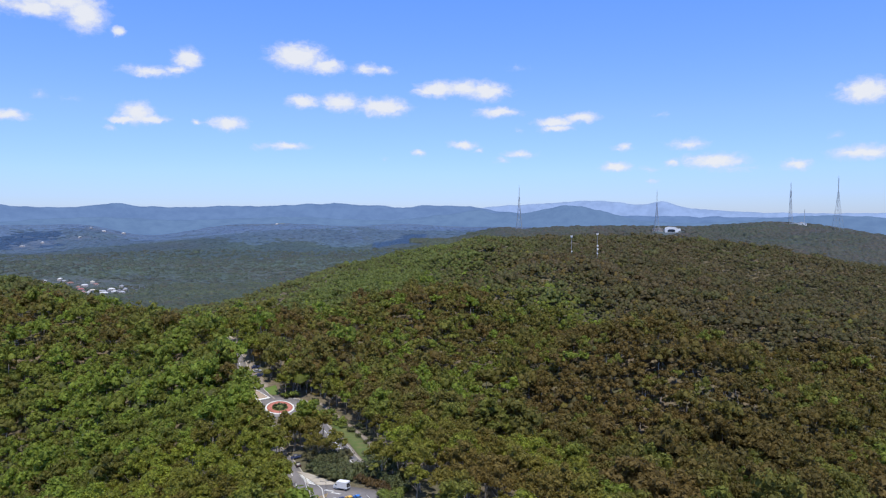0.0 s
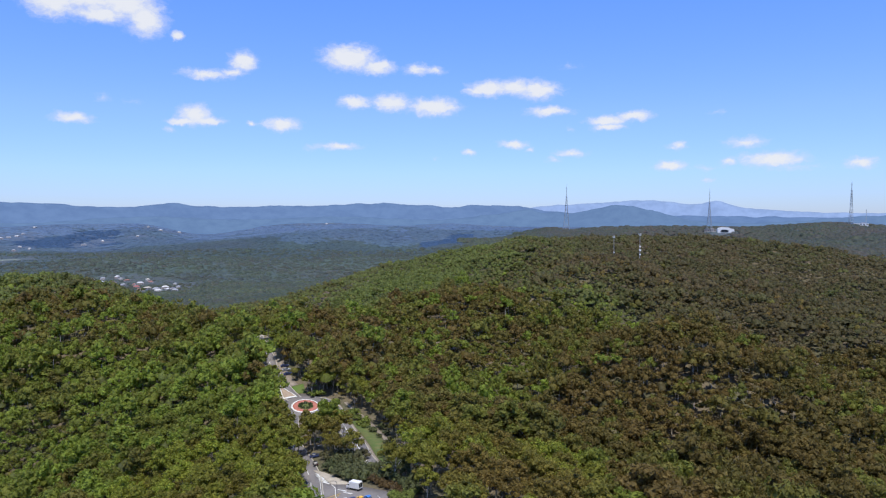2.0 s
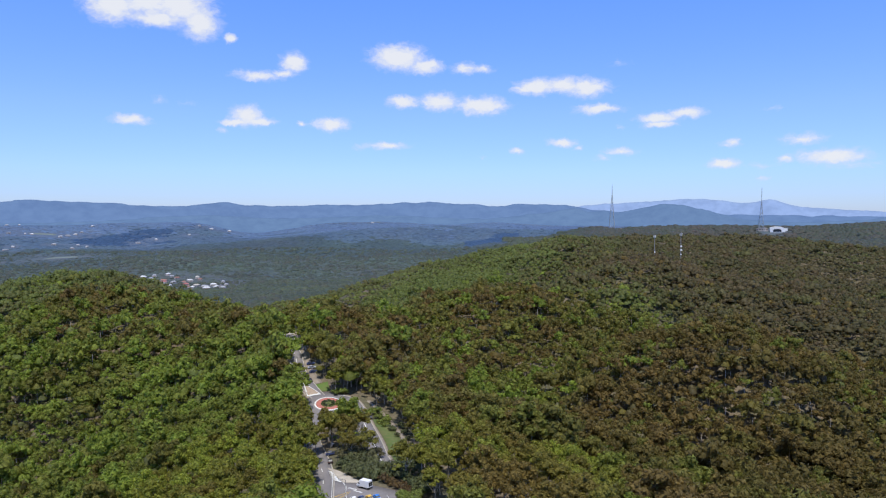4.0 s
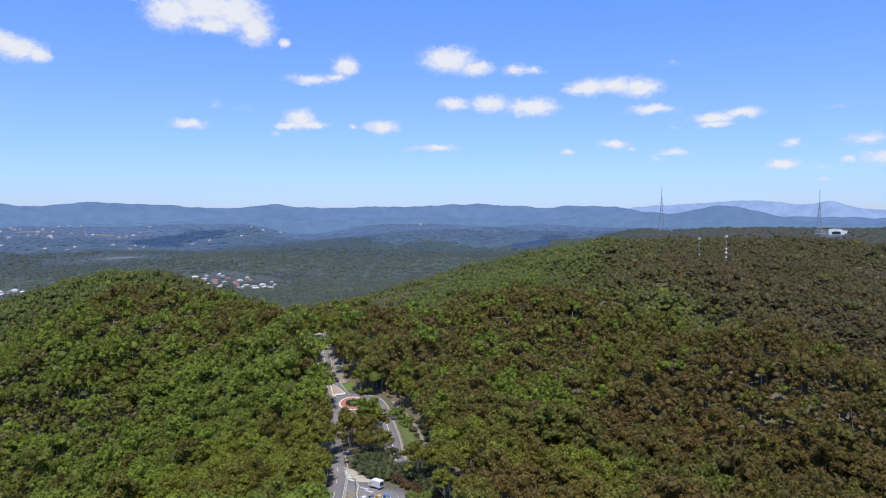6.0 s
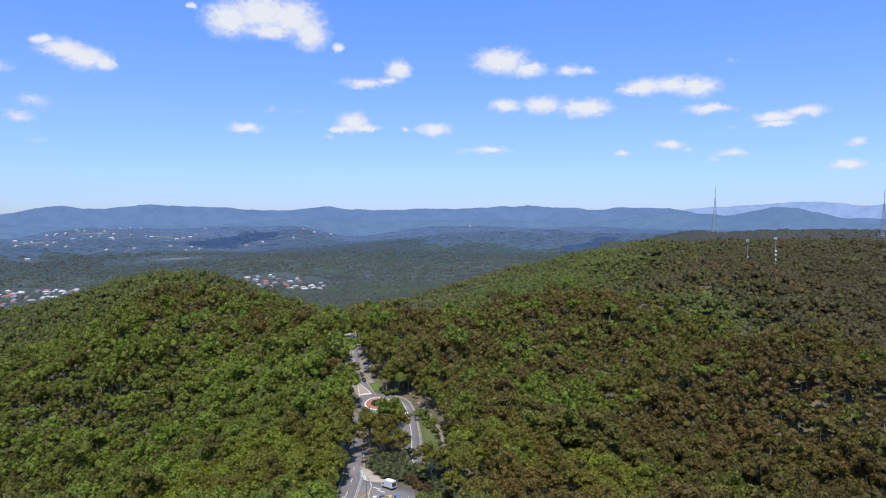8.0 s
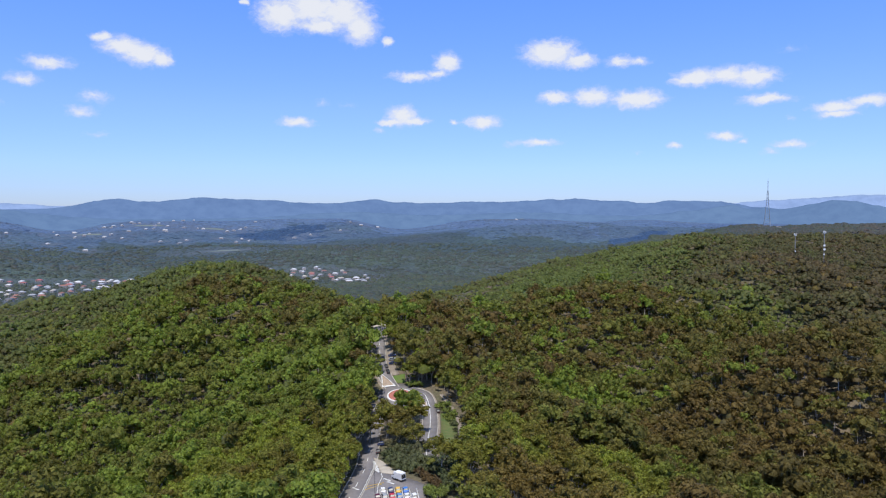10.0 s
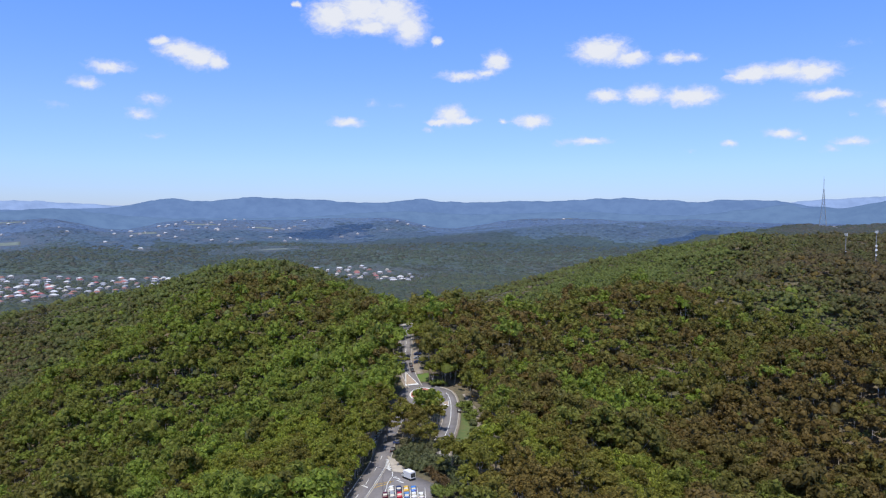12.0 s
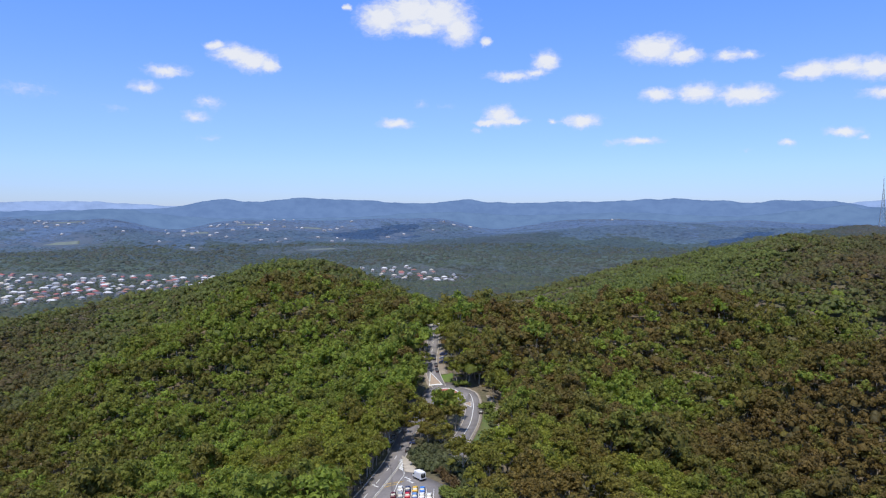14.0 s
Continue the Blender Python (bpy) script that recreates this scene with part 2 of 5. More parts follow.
ASPHALT = material("asphalt", (0.225, 0.208, 0.208), 0.9, second=(0.172, 0.16, 0.16), scale=0.15, bump=0.01)
PAINT = material("road_paint", (0.75, 0.75, 0.73), 0.7, second=(0.6, 0.6, 0.58), scale=1.0)
DIRT = material("sandy_verge", (0.31, 0.265, 0.215), 0.95, second=(0.21, 0.175, 0.14), scale=0.3)

# ---- lie of the land ----
VALLEY_FLOOR = 3.2
# centre x, y, breadth, length, turn, height
NEAR_HILLS = [
    (5, -66, 333, 219, 0.71, 94),
    (-443, 693, 163, 84, -0.03, 77),
    (-110, 410, 64, 100, 0.67, 56),
    (224, 921, 69, 262, 0.33, 43),
    (61, 942, 68, 190, 0.30, 96),
    (382, 617, 294, 113, -0.25, 38),
    (-742, 622, 220, 67, 1.14, 47),
    (15, 607, 67, 158, -0.70, 75),
    (-41, 248, 135, 113, -0.12, 53),
    (1068, 959, 412, 719, -0.41, 68),
    (-310, 505, 117, 98, 0.90, 113),
    (135, 464, 72, 62, -0.18, 79),
    (-103, 838, 69, 185, 0.16, 85),
    (-60, 328, 25, 30, 0.35, -6.3),
]
FAR_HILLS = [
    (184, 2271, 208, 517, -0.19, 132),
    (662, 1732, 335, 245, 0.02, 114),
    (712, 2942, 288, 178, 0.08, 89),
    (1411, 2925, 353, 186, 0.36, 82),
    (1284, 2358, 276, 313, 0.03, 96),
    (-260, 1071, 103, 615, -0.57, 59),
    (329, 1168, 220, 309, 0.81, 132),
]
# foothills beyond the valley: azimuth in degrees, breadth, height
FOOTHILLS = [(-57, 3, 50), (-50.5, 2.2, 64), (-43, 2, 35), (-38, 3, 48), (-31.2, 2.6, 42), (-26, 2.0, 44), (-18, 3, 38), (-10, 4, 58), (-3, 3, 36), (5, 5, 40), (20, 6, 30)]


def land(x, y):
    """The ground's height at arrays of x and y."""
    d = np.clip((np.hypot(x, y) - 1500) / 3100, 0, 1)
    z = VALLEY_FLOOR + 90 * d * d * (3 - 2 * d)
    for cx, cy, sx, sy, turn, height in NEAR_HILLS + FAR_HILLS:
        c, s = math.cos(turn), math.sin(turn)
        u, v = (x - cx) * c + (y - cy) * s, (y - cy) * c - (x - cx) * s
        z = z + height * np.exp(-0.5 * ((u / sx) ** 2 + (v / sy) ** 2))
    rise = np.clip((np.hypot(x, y) - 2900) / 1300, 0, 1)
    az = np.degrees(np.arctan2(x, y))
    z = z + rise * rise * (3 - 2 * rise) * sum(high * np.exp(-0.5 * ((az - at) / broad) ** 2) for at, broad, high in FOOTHILLS)
    far = np.clip((np.hypot(x, y) - 1300) / 1500, 0, 1) * np.clip((-200 - x) / 400, 0, 1)
    return z + far * 10 * (np.sin(x / 210 + 1.3 * np.sin(y / 330)) + np.sin(y / 170 + 1.1 * np.sin(x / 260)))


def height(x, y):
    return float(land(np.float64(x), np.float64(y)))


def mesh_object(name, verts, faces, mats, parent=None, face_mats=None, values=()):
    """A mesh from arrays: faces all have the same number of corners."""
    data = bpy.data.meshes.new(name)
    verts, faces = np.asarray(verts, np.float32), np.asarray(faces, np.int32)
    corners = faces.shape[1]
    data.vertices.add(len(verts))
    data.vertices.foreach_set("co", verts.ravel())
    data.loops.add(faces.size)
    data.loops.foreach_set("vertex_index", faces.ravel())
    data.polygons.add(len(faces))
    data.polygons.foreach_set("loop_start", np.arange(0, faces.size, corners, dtype=np.int32))
    for m in mats:
        data.materials.append(m)
    if face_mats is not None:
        data.polygons.foreach_set("material_index", np.asarray(face_mats, np.int32))
    for key, array in values:
        data.attributes.new(key, "FLOAT", "FACE").data.foreach_set("value", np.asarray(array, np.float32))
    data.update(calc_edges=True)
    ob = new(name, data)
    ob.parent = parent
    return ob


def grid_faces(rows, cols):
    a = (np.arange(rows - 1)[:, None] * cols + np.arange(cols - 1)).ravel()
    return np.stack([a, a + 1, a + cols + 1, a + cols], 1)


def make_ground():
    around = np.radians(np.concatenate([np.arange(-75, 45, 0.5), np.arange(45, 285.1, 3.0)]))
    out = np.concatenate([np.arange(0, 180, 12.0), np.arange(180, 480, 4.0), np.arange(480, 1000, 12.0), np.arange(1000, 4960, 18.0), [4960.0]])
    a, r = np.meshgrid(around, out)
    x, y = r * np.sin(a), r * np.cos(a)
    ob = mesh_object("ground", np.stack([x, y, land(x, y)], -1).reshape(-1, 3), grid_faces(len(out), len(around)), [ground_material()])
    ob.data.polygons.foreach_set("use_smooth", np.ones(len(ob.data.polygons), bool))
    return tagged(ob, "brown leaf litter on rolling wooded hills and valley, far ground tinted haze-blue", "ground", kind="structure")


make_ground()


# ---- skyline ranges, distance haze put in as blue glow ----
def bumps(az, base, hills):
    return base + sum(h * np.exp(-0.5 * ((az - a) / w) ** 2) for a, w, h in hills)


def make_range(name, label, far, depth, base, hills, colour, haze_glow, seed, lo=-75.0, hi=50.0):
    az = np.arange(lo, hi, 0.12)
    crest = np.tan(np.radians(bumps(az, base, hills))) * far + EYE
    rough = np.array([noise.noise((a * 0.9, seed, 0.0)) * 7 + noise.noise((a * 3.0, seed, 4.0)) * 2.5 for a in az])
    steps = np.linspace(0, 1, 14)
    verts = []
    for s in steps:
        spur = np.array([noise.noise((a * 0.8 + s * 0.8, seed + 9.0, s * 1.5)) for a in az]) * 15 * math.sin(math.pi * s)
        fall = (1 - s) ** 1.4
        d = far - depth * s
        low = land(np.sin(np.radians(az)) * d, np.cos(np.radians(az)) * d) - 12
        z = low + (crest + rough - low) * fall + spur
        verts.append(np.stack([np.sin(np.radians(az)) * d, np.cos(np.radians(az)) * d, z], -1))
    d = far + 60
    verts.insert(0, np.stack([np.sin(np.radians(az)) * d, np.cos(np.radians(az)) * d, np.full(len(az), 60.0)], -1))
    made = bpy.data.materials.new(name)
    made.use_nodes = True
    n = Nodes(made.node_tree)
    place = n.add("ShaderNodeNewGeometry").outputs["Position"]
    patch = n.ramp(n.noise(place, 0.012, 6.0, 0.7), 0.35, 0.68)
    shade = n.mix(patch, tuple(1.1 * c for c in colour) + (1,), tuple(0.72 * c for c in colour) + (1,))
    # emission adds the blue of distance haze to the slopes
    surface = n.add("ShaderNodeBsdfPrincipled", {"Base Color": shade, "Roughness": 1.0, "Specular IOR Level": 0.0, "Emission Color": (*haze_glow, 1), "Emission Strength": 1.0})
    n.add("ShaderNodeOutputMaterial", {0: surface.outputs[0]})
    ob = mesh_object(name, np.concatenate(verts), grid_faces(len(steps) + 1, len(az)), [made])
    ob.data.polygons.foreach_set("use_smooth", np.ones(len(ob.data.polygons), bool))
    return tagged(ob, label, "mountain range", kind="structure")


make_range("backdrop_far_range", "pale haze-blue mountain range on the far skyline", 4880, 250, 0.15,
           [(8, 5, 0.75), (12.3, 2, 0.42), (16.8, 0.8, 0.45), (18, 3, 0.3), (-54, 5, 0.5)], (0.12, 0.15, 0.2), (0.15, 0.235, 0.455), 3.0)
make_range("backdrop_range", "long haze-blue wooded mountain range behind the valley", 4680, 300, -0.25,
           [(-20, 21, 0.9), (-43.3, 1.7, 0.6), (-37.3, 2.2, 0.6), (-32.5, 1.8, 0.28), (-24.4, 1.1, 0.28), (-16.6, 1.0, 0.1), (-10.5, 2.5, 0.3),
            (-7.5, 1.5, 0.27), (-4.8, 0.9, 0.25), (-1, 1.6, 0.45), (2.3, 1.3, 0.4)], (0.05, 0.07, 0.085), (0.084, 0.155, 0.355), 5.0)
make_range("backdrop_middle_range", "haze-blue and grey wooded hills in front of the far range", 4460, 250, -0.6,
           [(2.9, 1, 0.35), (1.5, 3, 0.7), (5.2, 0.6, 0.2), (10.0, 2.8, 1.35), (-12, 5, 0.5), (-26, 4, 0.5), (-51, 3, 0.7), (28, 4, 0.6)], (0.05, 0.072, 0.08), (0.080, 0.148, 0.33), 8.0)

# ---- roads ----
MAIN_ROAD = [(-30, 188), (-40, 206), (-45.5, 226), (-51.3, 246), (-59, 265), (-67, 283), (-74, 301), (-78, 315), (-81, 328)]
UPPER_ROAD = [(-84, 345), (-90, 352), (-96, 360), (-103, 371), (-110, 387), (-119, 405), (-130, 428), (-143, 455), (-150, 470)]
LOOP_ROAD = [(-75, 346), (-68, 346), (-62, 337.5), (-57, 326), (-52, 313), (-47, 299), (-41, 281), (-35, 263), (-28, 248)]
CIRCLE = (-77.2, 339.3)


def smooth_line(points, step=2.0):
    """A rounded line through the points, in even steps."""
    p = np.array([points[0], *points, points[-1]], float)
    out = []
    for k in range(1, len(p) - 2):
        t = np.linspace(0, 1, max(2, int(np.hypot(*(p[k + 1] - p[k])) / step)), endpoint=False)[:, None]
        out.append(0.5 * (2 * p[k] + (p[k + 1] - p[k - 1]) * t + (2 * p[k - 1] - 5 * p[k] + 4 * p[k + 1] - p[k + 2]) * t**2
                          + (3 * p[k] - p[k - 1] - 3 * p[k + 1] + p[k + 2]) * t**3))
    return np.concatenate([*out, p[-1:]])


def ribbon(name, line, left, right, lift, mat, parent=None, thick=0.3):
    """A strip along the line from left to right of it (metres), draped on the land, with sides."""
    way = np.gradient(line, axis=0)
    way /= np.linalg.norm(way, axis=1)[:, None]
    side = np.stack([way[:, 1], -way[:, 0]], 1)
    across = np.linspace(left, right, max(2, int((right - left) / 2.5) + 1))
    across = np.concatenate([[left], across, [right]])
    drop = np.zeros(len(across))
    drop[[0, -1]] = thick
    p = line[:, None] + side[:, None] * across[None, :, None]
    z = land(p[..., 0], p[..., 1]) + lift - drop
    return mesh_object(name, np.dstack([p, z]).reshape(-1, 3), grid_faces(len(line), len(across)), [mat], parent)


ROAD_LINES = [smooth_line(MAIN_ROAD), smooth_line(UPPER_ROAD), smooth_line(LOOP_ROAD)]
for name, line, wide in (("road_main", ROAD_LINES[0], 3.5), ("road_upper", ROAD_LINES[1], 3.2), ("road_loop", ROAD_LINES[2], 3.2)):
    tagged(ribbon(name, line, -wide, wide, 0.16, ASPHALT), "grey asphalt road winding through gum forest", "road", kind="structure")

# ---- where houses, paddocks and clearings lie ----
TOWN = [(-1900, 1240), (-1630, 1400), (-1440, 1640), (-1350, 1620), (-1310, 1250), (-1350, 925), (-1500, 960)]
VILLAGE = [(-1190, 1930), (-1030, 2010), (-840, 1900), (-765, 1780), (-850, 1740), (-1010, 1800)]
HAMLETS = [(-2625, 2850), (-2531, 3044), (-2260, 2943), (-2192, 3136), (-2413, 2417), (-3189, 2361), (-3471, 2374), (-1583, 4300), (-1036, 4191), (-2288, 2497), (-2296, 2792), (-2620, 3400)]
PADDOCKS = [(-1674, 2385, 95, 30, 20), (-2660, 1960, 110, 50, 35), (-1000, 4215, 130, 40, 0), (-2440, 2470, 90, 40, 30), (-2560, 2960, 120, 45, 40), (-2230, 3040, 90, 35, 30), (-1640, 4270, 120, 30, 10), (-3300, 2430, 120, 50, 45)]
CLEARINGS = [(240, 2275, 26), (869, 2812, 40), (1390, 2830, 34), (1522, 2790, 22)]
plan_rng = np.random.default_rng(21)


def inside(x, y, corners):
    """Which places lie inside the polygon."""
    hit = np.zeros(np.shape(x), bool)
    for (ax, ay), (bx, by) in zip(corners, corners[1:] + corners[:1]):
        if ay != by:
            hit ^= ((ay > y) != (by > y)) & (x < (bx - ax) * (y - ay) / (by - ay) + ax)
    return hit


def scattered(corners, count, apart):
    """Up to count places inside the polygon, no two closer than apart."""
    c, out = np.array(corners), []
    for _ in range(count * 60):
        p = plan_rng.uniform(c.min(0), c.max(0))
        if inside(p[0], p[1], corners) and all(math.hypot(p[0] - q[0], p[1] - q[1]) > apart for q in out):
            out.append(tuple(p))
        if len(out) == count:
            break
    return out


HOUSE_SPOTS = scattered(TOWN, 150, 19) + scattered(VILLAGE, 34, 22)
FARM_SPOTS = [(x + plan_rng.normal(0, 60), y + plan_rng.normal(0, 60)) for x, y in HAMLETS for _ in range(3)]
FARM_SPOTS += scattered([(-3500, 2100), (-2900, 3000), (-2000, 3550), (-1500, 3700), (-1700, 2700), (-2100, 2000)], 34, 80)


def settled(x, y):
    """How near each place is to a house, paddock or clearing: under 1 there is no tree, under 6 only low garden trees."""
    near = np.full(x.shape, 99.0)
    for px, py in HOUSE_SPOTS:
        near = np.minimum(near, np.hypot(x - px, y - py) / 13)
    for px, py in FARM_SPOTS:
        near = np.minimum(near, 2.5 * np.hypot(x - px, y - py) / 24 - 1.5)
    for px, py, a, b, turn in PADDOCKS:
        c, s = math.cos(radians(turn)), math.sin(radians(turn))
        u, v = (x - px) * c + (y - py) * s, (y - py) * c - (x - px) * s
        near = np.minimum(near, 3 * np.hypot(u / (a + 10), v / (b + 25)) - 2)
    for px, py, r in CLEARINGS:
        near = np.minimum(near, 8 * np.hypot(x - px, y - py) / r - 7)
    return near


# ---- forest ----
rng = np.random.default_rng(7)


def tube(path, radii, sides):
    """Rings round the path's points, as triangles."""
    verts, faces = [], []
    for (x, y, z), r in zip(path, radii):
        a = np.arange(sides) * 2 * math.pi / sides
        verts.append(np.stack([x + r * np.cos(a), y + r * np.sin(a), np.full(sides, z)], 1))
    for k in range(len(path) - 1):
        for s in range(sides):
            a, b = k * sides + s, k * sides + (s + 1) % sides
            faces += [(a, b, b + sides), (a, b + sides, a + sides)]
    return np.concatenate(verts), np.array(faces)


def crown(lobes, leaves, size, radius, base, top, sides=6, core=0.8):
    """Leafy boughs, each a lumpy puff of foliage with sprays of leaves standing out from it."""
    verts, faces, count = [], [], 0
    for k in range(lobes):
        turn, out = 2.4 * k + rng.uniform(-0.4, 0.4), radius * 0.82 * math.sqrt((k + 0.4) / lobes)
        centre = np.array([out * math.cos(turn), out * math.sin(turn), base + (top - base) * (0.84 - 0.6 * (out / radius) ** 2) * rng.uniform(0.6, 1.12)])
        lobe = radius * rng.uniform(0.75, 1.3) * 1.08 / math.sqrt(lobes)
        a = np.arange(sides) * 2 * math.pi / sides + rng.uniform(0, 1)
        low = np.stack([np.cos(a), np.sin(a), rng.uniform(-0.65, -0.25, sides)], 1) * rng.uniform(0.7, 1.05, (sides, 1))
        mid = np.stack([0.8 * np.cos(a + 0.5), 0.8 * np.sin(a + 0.5), rng.uniform(0.15, 0.5, sides)], 1) * rng.uniform(0.75, 1.1, (sides, 1))
        puff = np.concatenate([low, mid, [[rng.uniform(-0.2, 0.2), rng.uniform(-0.2, 0.2), 0.8]]]) * lobe * core + centre
        j = np.arange(sides)
        n = (j + 1) % sides
        tris = np.concatenate([np.stack([j, n, sides + j], 1), np.stack([n, sides + n, sides + j], 1), np.stack([sides + j, sides + n, 0 * j + 2 * sides], 1)])
        verts.append(puff)
        faces.append(tris + count)
        count += len(puff)
        if not leaves:
            continue
        way = rng.normal(size=(leaves, 3))
        way[:, 2] = np.abs(way[:, 2]) * rng.choice([1, 1, 1, -0.5], leaves)
        way /= np.linalg.norm(way, axis=1)[:, None]
        middle = centre + way * lobe * np.array([1, 1, 0.88]) * rng.uniform(0.72, 1.12, (leaves, 1))
        up = way + 0.4 * rng.normal(size=(leaves, 3))
        up /= np.linalg.norm(up, axis=1)[:, None]
        u = np.cross(up, rng.normal(size=(leaves, 3)))
        u /= np.linalg.norm(u, axis=1)[:, None]
        v = np.cross(up, u)
        q = np.array([0.0, 2.1, 4.2]) + rng.uniform(-0.5, 0.5, (leaves, 3))
        reach = size * rng.uniform(0.6, 1.25, (leaves, 3, 1))
        verts.append((middle[:, None] + reach * (np.cos(q)[..., None] * u[:, None] + np.sin(q)[..., None] * v[:, None])).reshape(-1, 3))
        faces.append(np.arange(3 * leaves).reshape(-1, 3) + count)
        count += 3 * leaves
    return np.concatenate(verts), np.concatenate(faces)


def tree_shape(lobes, leaves, size, sides, limbs, puff=6, core=0.8):
    """One tree about 13 m high: vertices, triangles, and 1 where a triangle is bark."""
    radius, top = rng.uniform(4.0, 5.4), rng.uniform(12.0, 14.5)
    base = top * rng.uniform(0.28, 0.42)
    lean = rng.uniform(-0.7, 0.7, 2)
    pieces = [tube([(0, 0, -1.0), (*(lean * 0.5), base * 0.6), (*lean, base + 2.0)], (0.28, 0.2, 0.1), sides)]
    for k in range(limbs):
        a = 2 * math.pi * (k + rng.uniform(0, 0.6)) / limbs
        reach = radius * rng.uniform(0.5, 0.75)
        pieces.append(tube([(*(lean * 0.5), base * rng.uniform(0.5, 0.8)), (reach * 0.5 * math.cos(a), reach * 0.5 * math.sin(a), base + 0.8),
                            (reach * math.cos(a), reach * math.sin(a), base + 3.0)], (0.13, 0.09, 0.04), 3))
    wood = sum(len(f) for _, f in pieces)
    pieces.append(crown(lobes, leaves, size, radius, base, top, puff, core))
    count, verts, faces = 0, [], []
    for v, f in pieces:
        verts.append(v)
        faces.append(f + count)
        count += len(v)
    faces = np.concatenate(faces)
    bark = np.zeros(len(faces), int)
    bark[:wood] = 1
    return np.concatenate(verts), faces, bark


def dome_shape(points, radius, top, skirt=0.5, shoulder=(0.8, 0.98)):
    """A far clump of crowns: an uneven low dome."""
    ring = points // 2
    a = np.arange(ring) * 2 * math.pi / ring
    low = np.stack([np.cos(a), np.sin(a), np.zeros(ring)], 1) * rng.uniform(0.8, 1.2, (ring, 1)) * radius + (0, 0, top * skirt)
    mid = np.stack([np.cos(a + 0.5), np.sin(a + 0.5), np.zeros(ring)], 1) * rng.uniform(0.5, 0.85, (ring, 1)) * radius
    mid[:, 2] = top * rng.uniform(*shoulder, ring)
    verts = np.concatenate([low, mid, [[rng.uniform(-0.5, 0.5), rng.uniform(-0.5, 0.5), top]]])
    faces = []
    for k in range(ring):
        j = (k + 1) % ring
        faces += [(k, j, ring + k), (j, ring + j, ring + k), (ring + k, ring + j, 2 * ring)]
    faces = np.array(faces)
    return verts, faces, np.zeros(len(faces), int)


def far_tree_shape(lobes, leaves, size, broad=4.4):
    """A tree on a far ridge: leaf sprays alone."""
    radius, top = broad * rng.uniform(0.85, 1.15), rng.uniform(12.0, 14.5)
    verts, faces = crown(lobes, leaves, size, radius, top * 0.4, top, 4)
    return verts, faces, np.zeros(len(faces), int)


def in_view(x, y, margin):
    """The side of the hills that the lookout faces."""
    east = np.degrees(np.arctan2(x, y)) < 32 + margin
    west = np.degrees(np.arctan2(x - 80, y - 29)) > -59 - margin
    return east & west & (y > 0)


def road_gap(x, y):
    """How far each place is from the nearest road, verge or building, or from the car park."""
    near = np.full(x.shape, 1e9)
    for line in [*ROAD_LINES, ROAD_LINES[1][:22] + (3.0, 1.5), ROAD_LINES[2] + (5.0, 1.0), ROAD_LINES[2][14:44] + (10.0, 2.0)]:
        for px, py in line[::2]:
            near = np.minimum(near, np.hypot(x - px, y - py) - 3.5)
    for px, py, r in ((*CIRCLE, 12.0), (-72.0, 325.0, 7.0), (-84.0, 325.0, 4.5), (-82.0, 316.0, 4.5), (-73.0, 286.0, 5.0), (-68.0, 271.0, 5.0), (-86.0, 355.0, 5.0), (-96.0, 372.0, 4.0),
                      (-141.0, 448.0, 8.0), (-66.0, 317.0, 8.0), (-69.0, 307.0, 6.0), (-64.0, 326.0, 6.0), (-57.0, 314.0, 7.0), (-52.0, 300.0, 4.0), (-39.0, 245.0, 6.0), (-33.0, 268.0, 6.0), (-27.0, 261.0, 6.0), (-46.0, 282.0, 5.0), (-44.0, 271.0, 5.0), (-55.0, 273.0, 5.0), (-50.0, 268.0, 5.0), (-47.0, 262.0, 6.0), (-44.0, 252.0, 7.0), (-33.0, 238.0, 5.0), (-19.0, 224.0, 7.0), (-20.0, 210.0, 8.0), (-15.0, 213.0, 8.0), (-8.0, 200.0, 8.0),
                      (-30.0, 258.0, 6.0), (-24.0, 272.0, 7.0), (-36.0, 272.0, 5.0), (-48.0, 250.0, 5.0), (-43.0, 243.0, 5.0), (-37.0, 239.0, 4.0), (-29.0, 253.0, 6.0), (-25.0, 246.0, 6.0), (-22.0, 257.0, 6.0), (-60.0, 303.0, 8.0), (-64.0, 314.0, 6.0)):
        near = np.minimum(near, np.hypot(x - px, y - py) - r)
    return np.minimum(near, np.maximum(np.abs(x + 30 + 0.25 * (y - 215)) - 11, np.abs(y - 206) - 30))


def in_grove(x, y):
    """The stretch beside the car park and the road where each tree stands for itself."""
    return (x > -128) & (x < 48) & (y > 200) & (y < 292)


def slow_noise(x, y, size, seed):
    return np.array([noise.noise((a / size, b / size, seed)) for a, b in zip(x, y)])


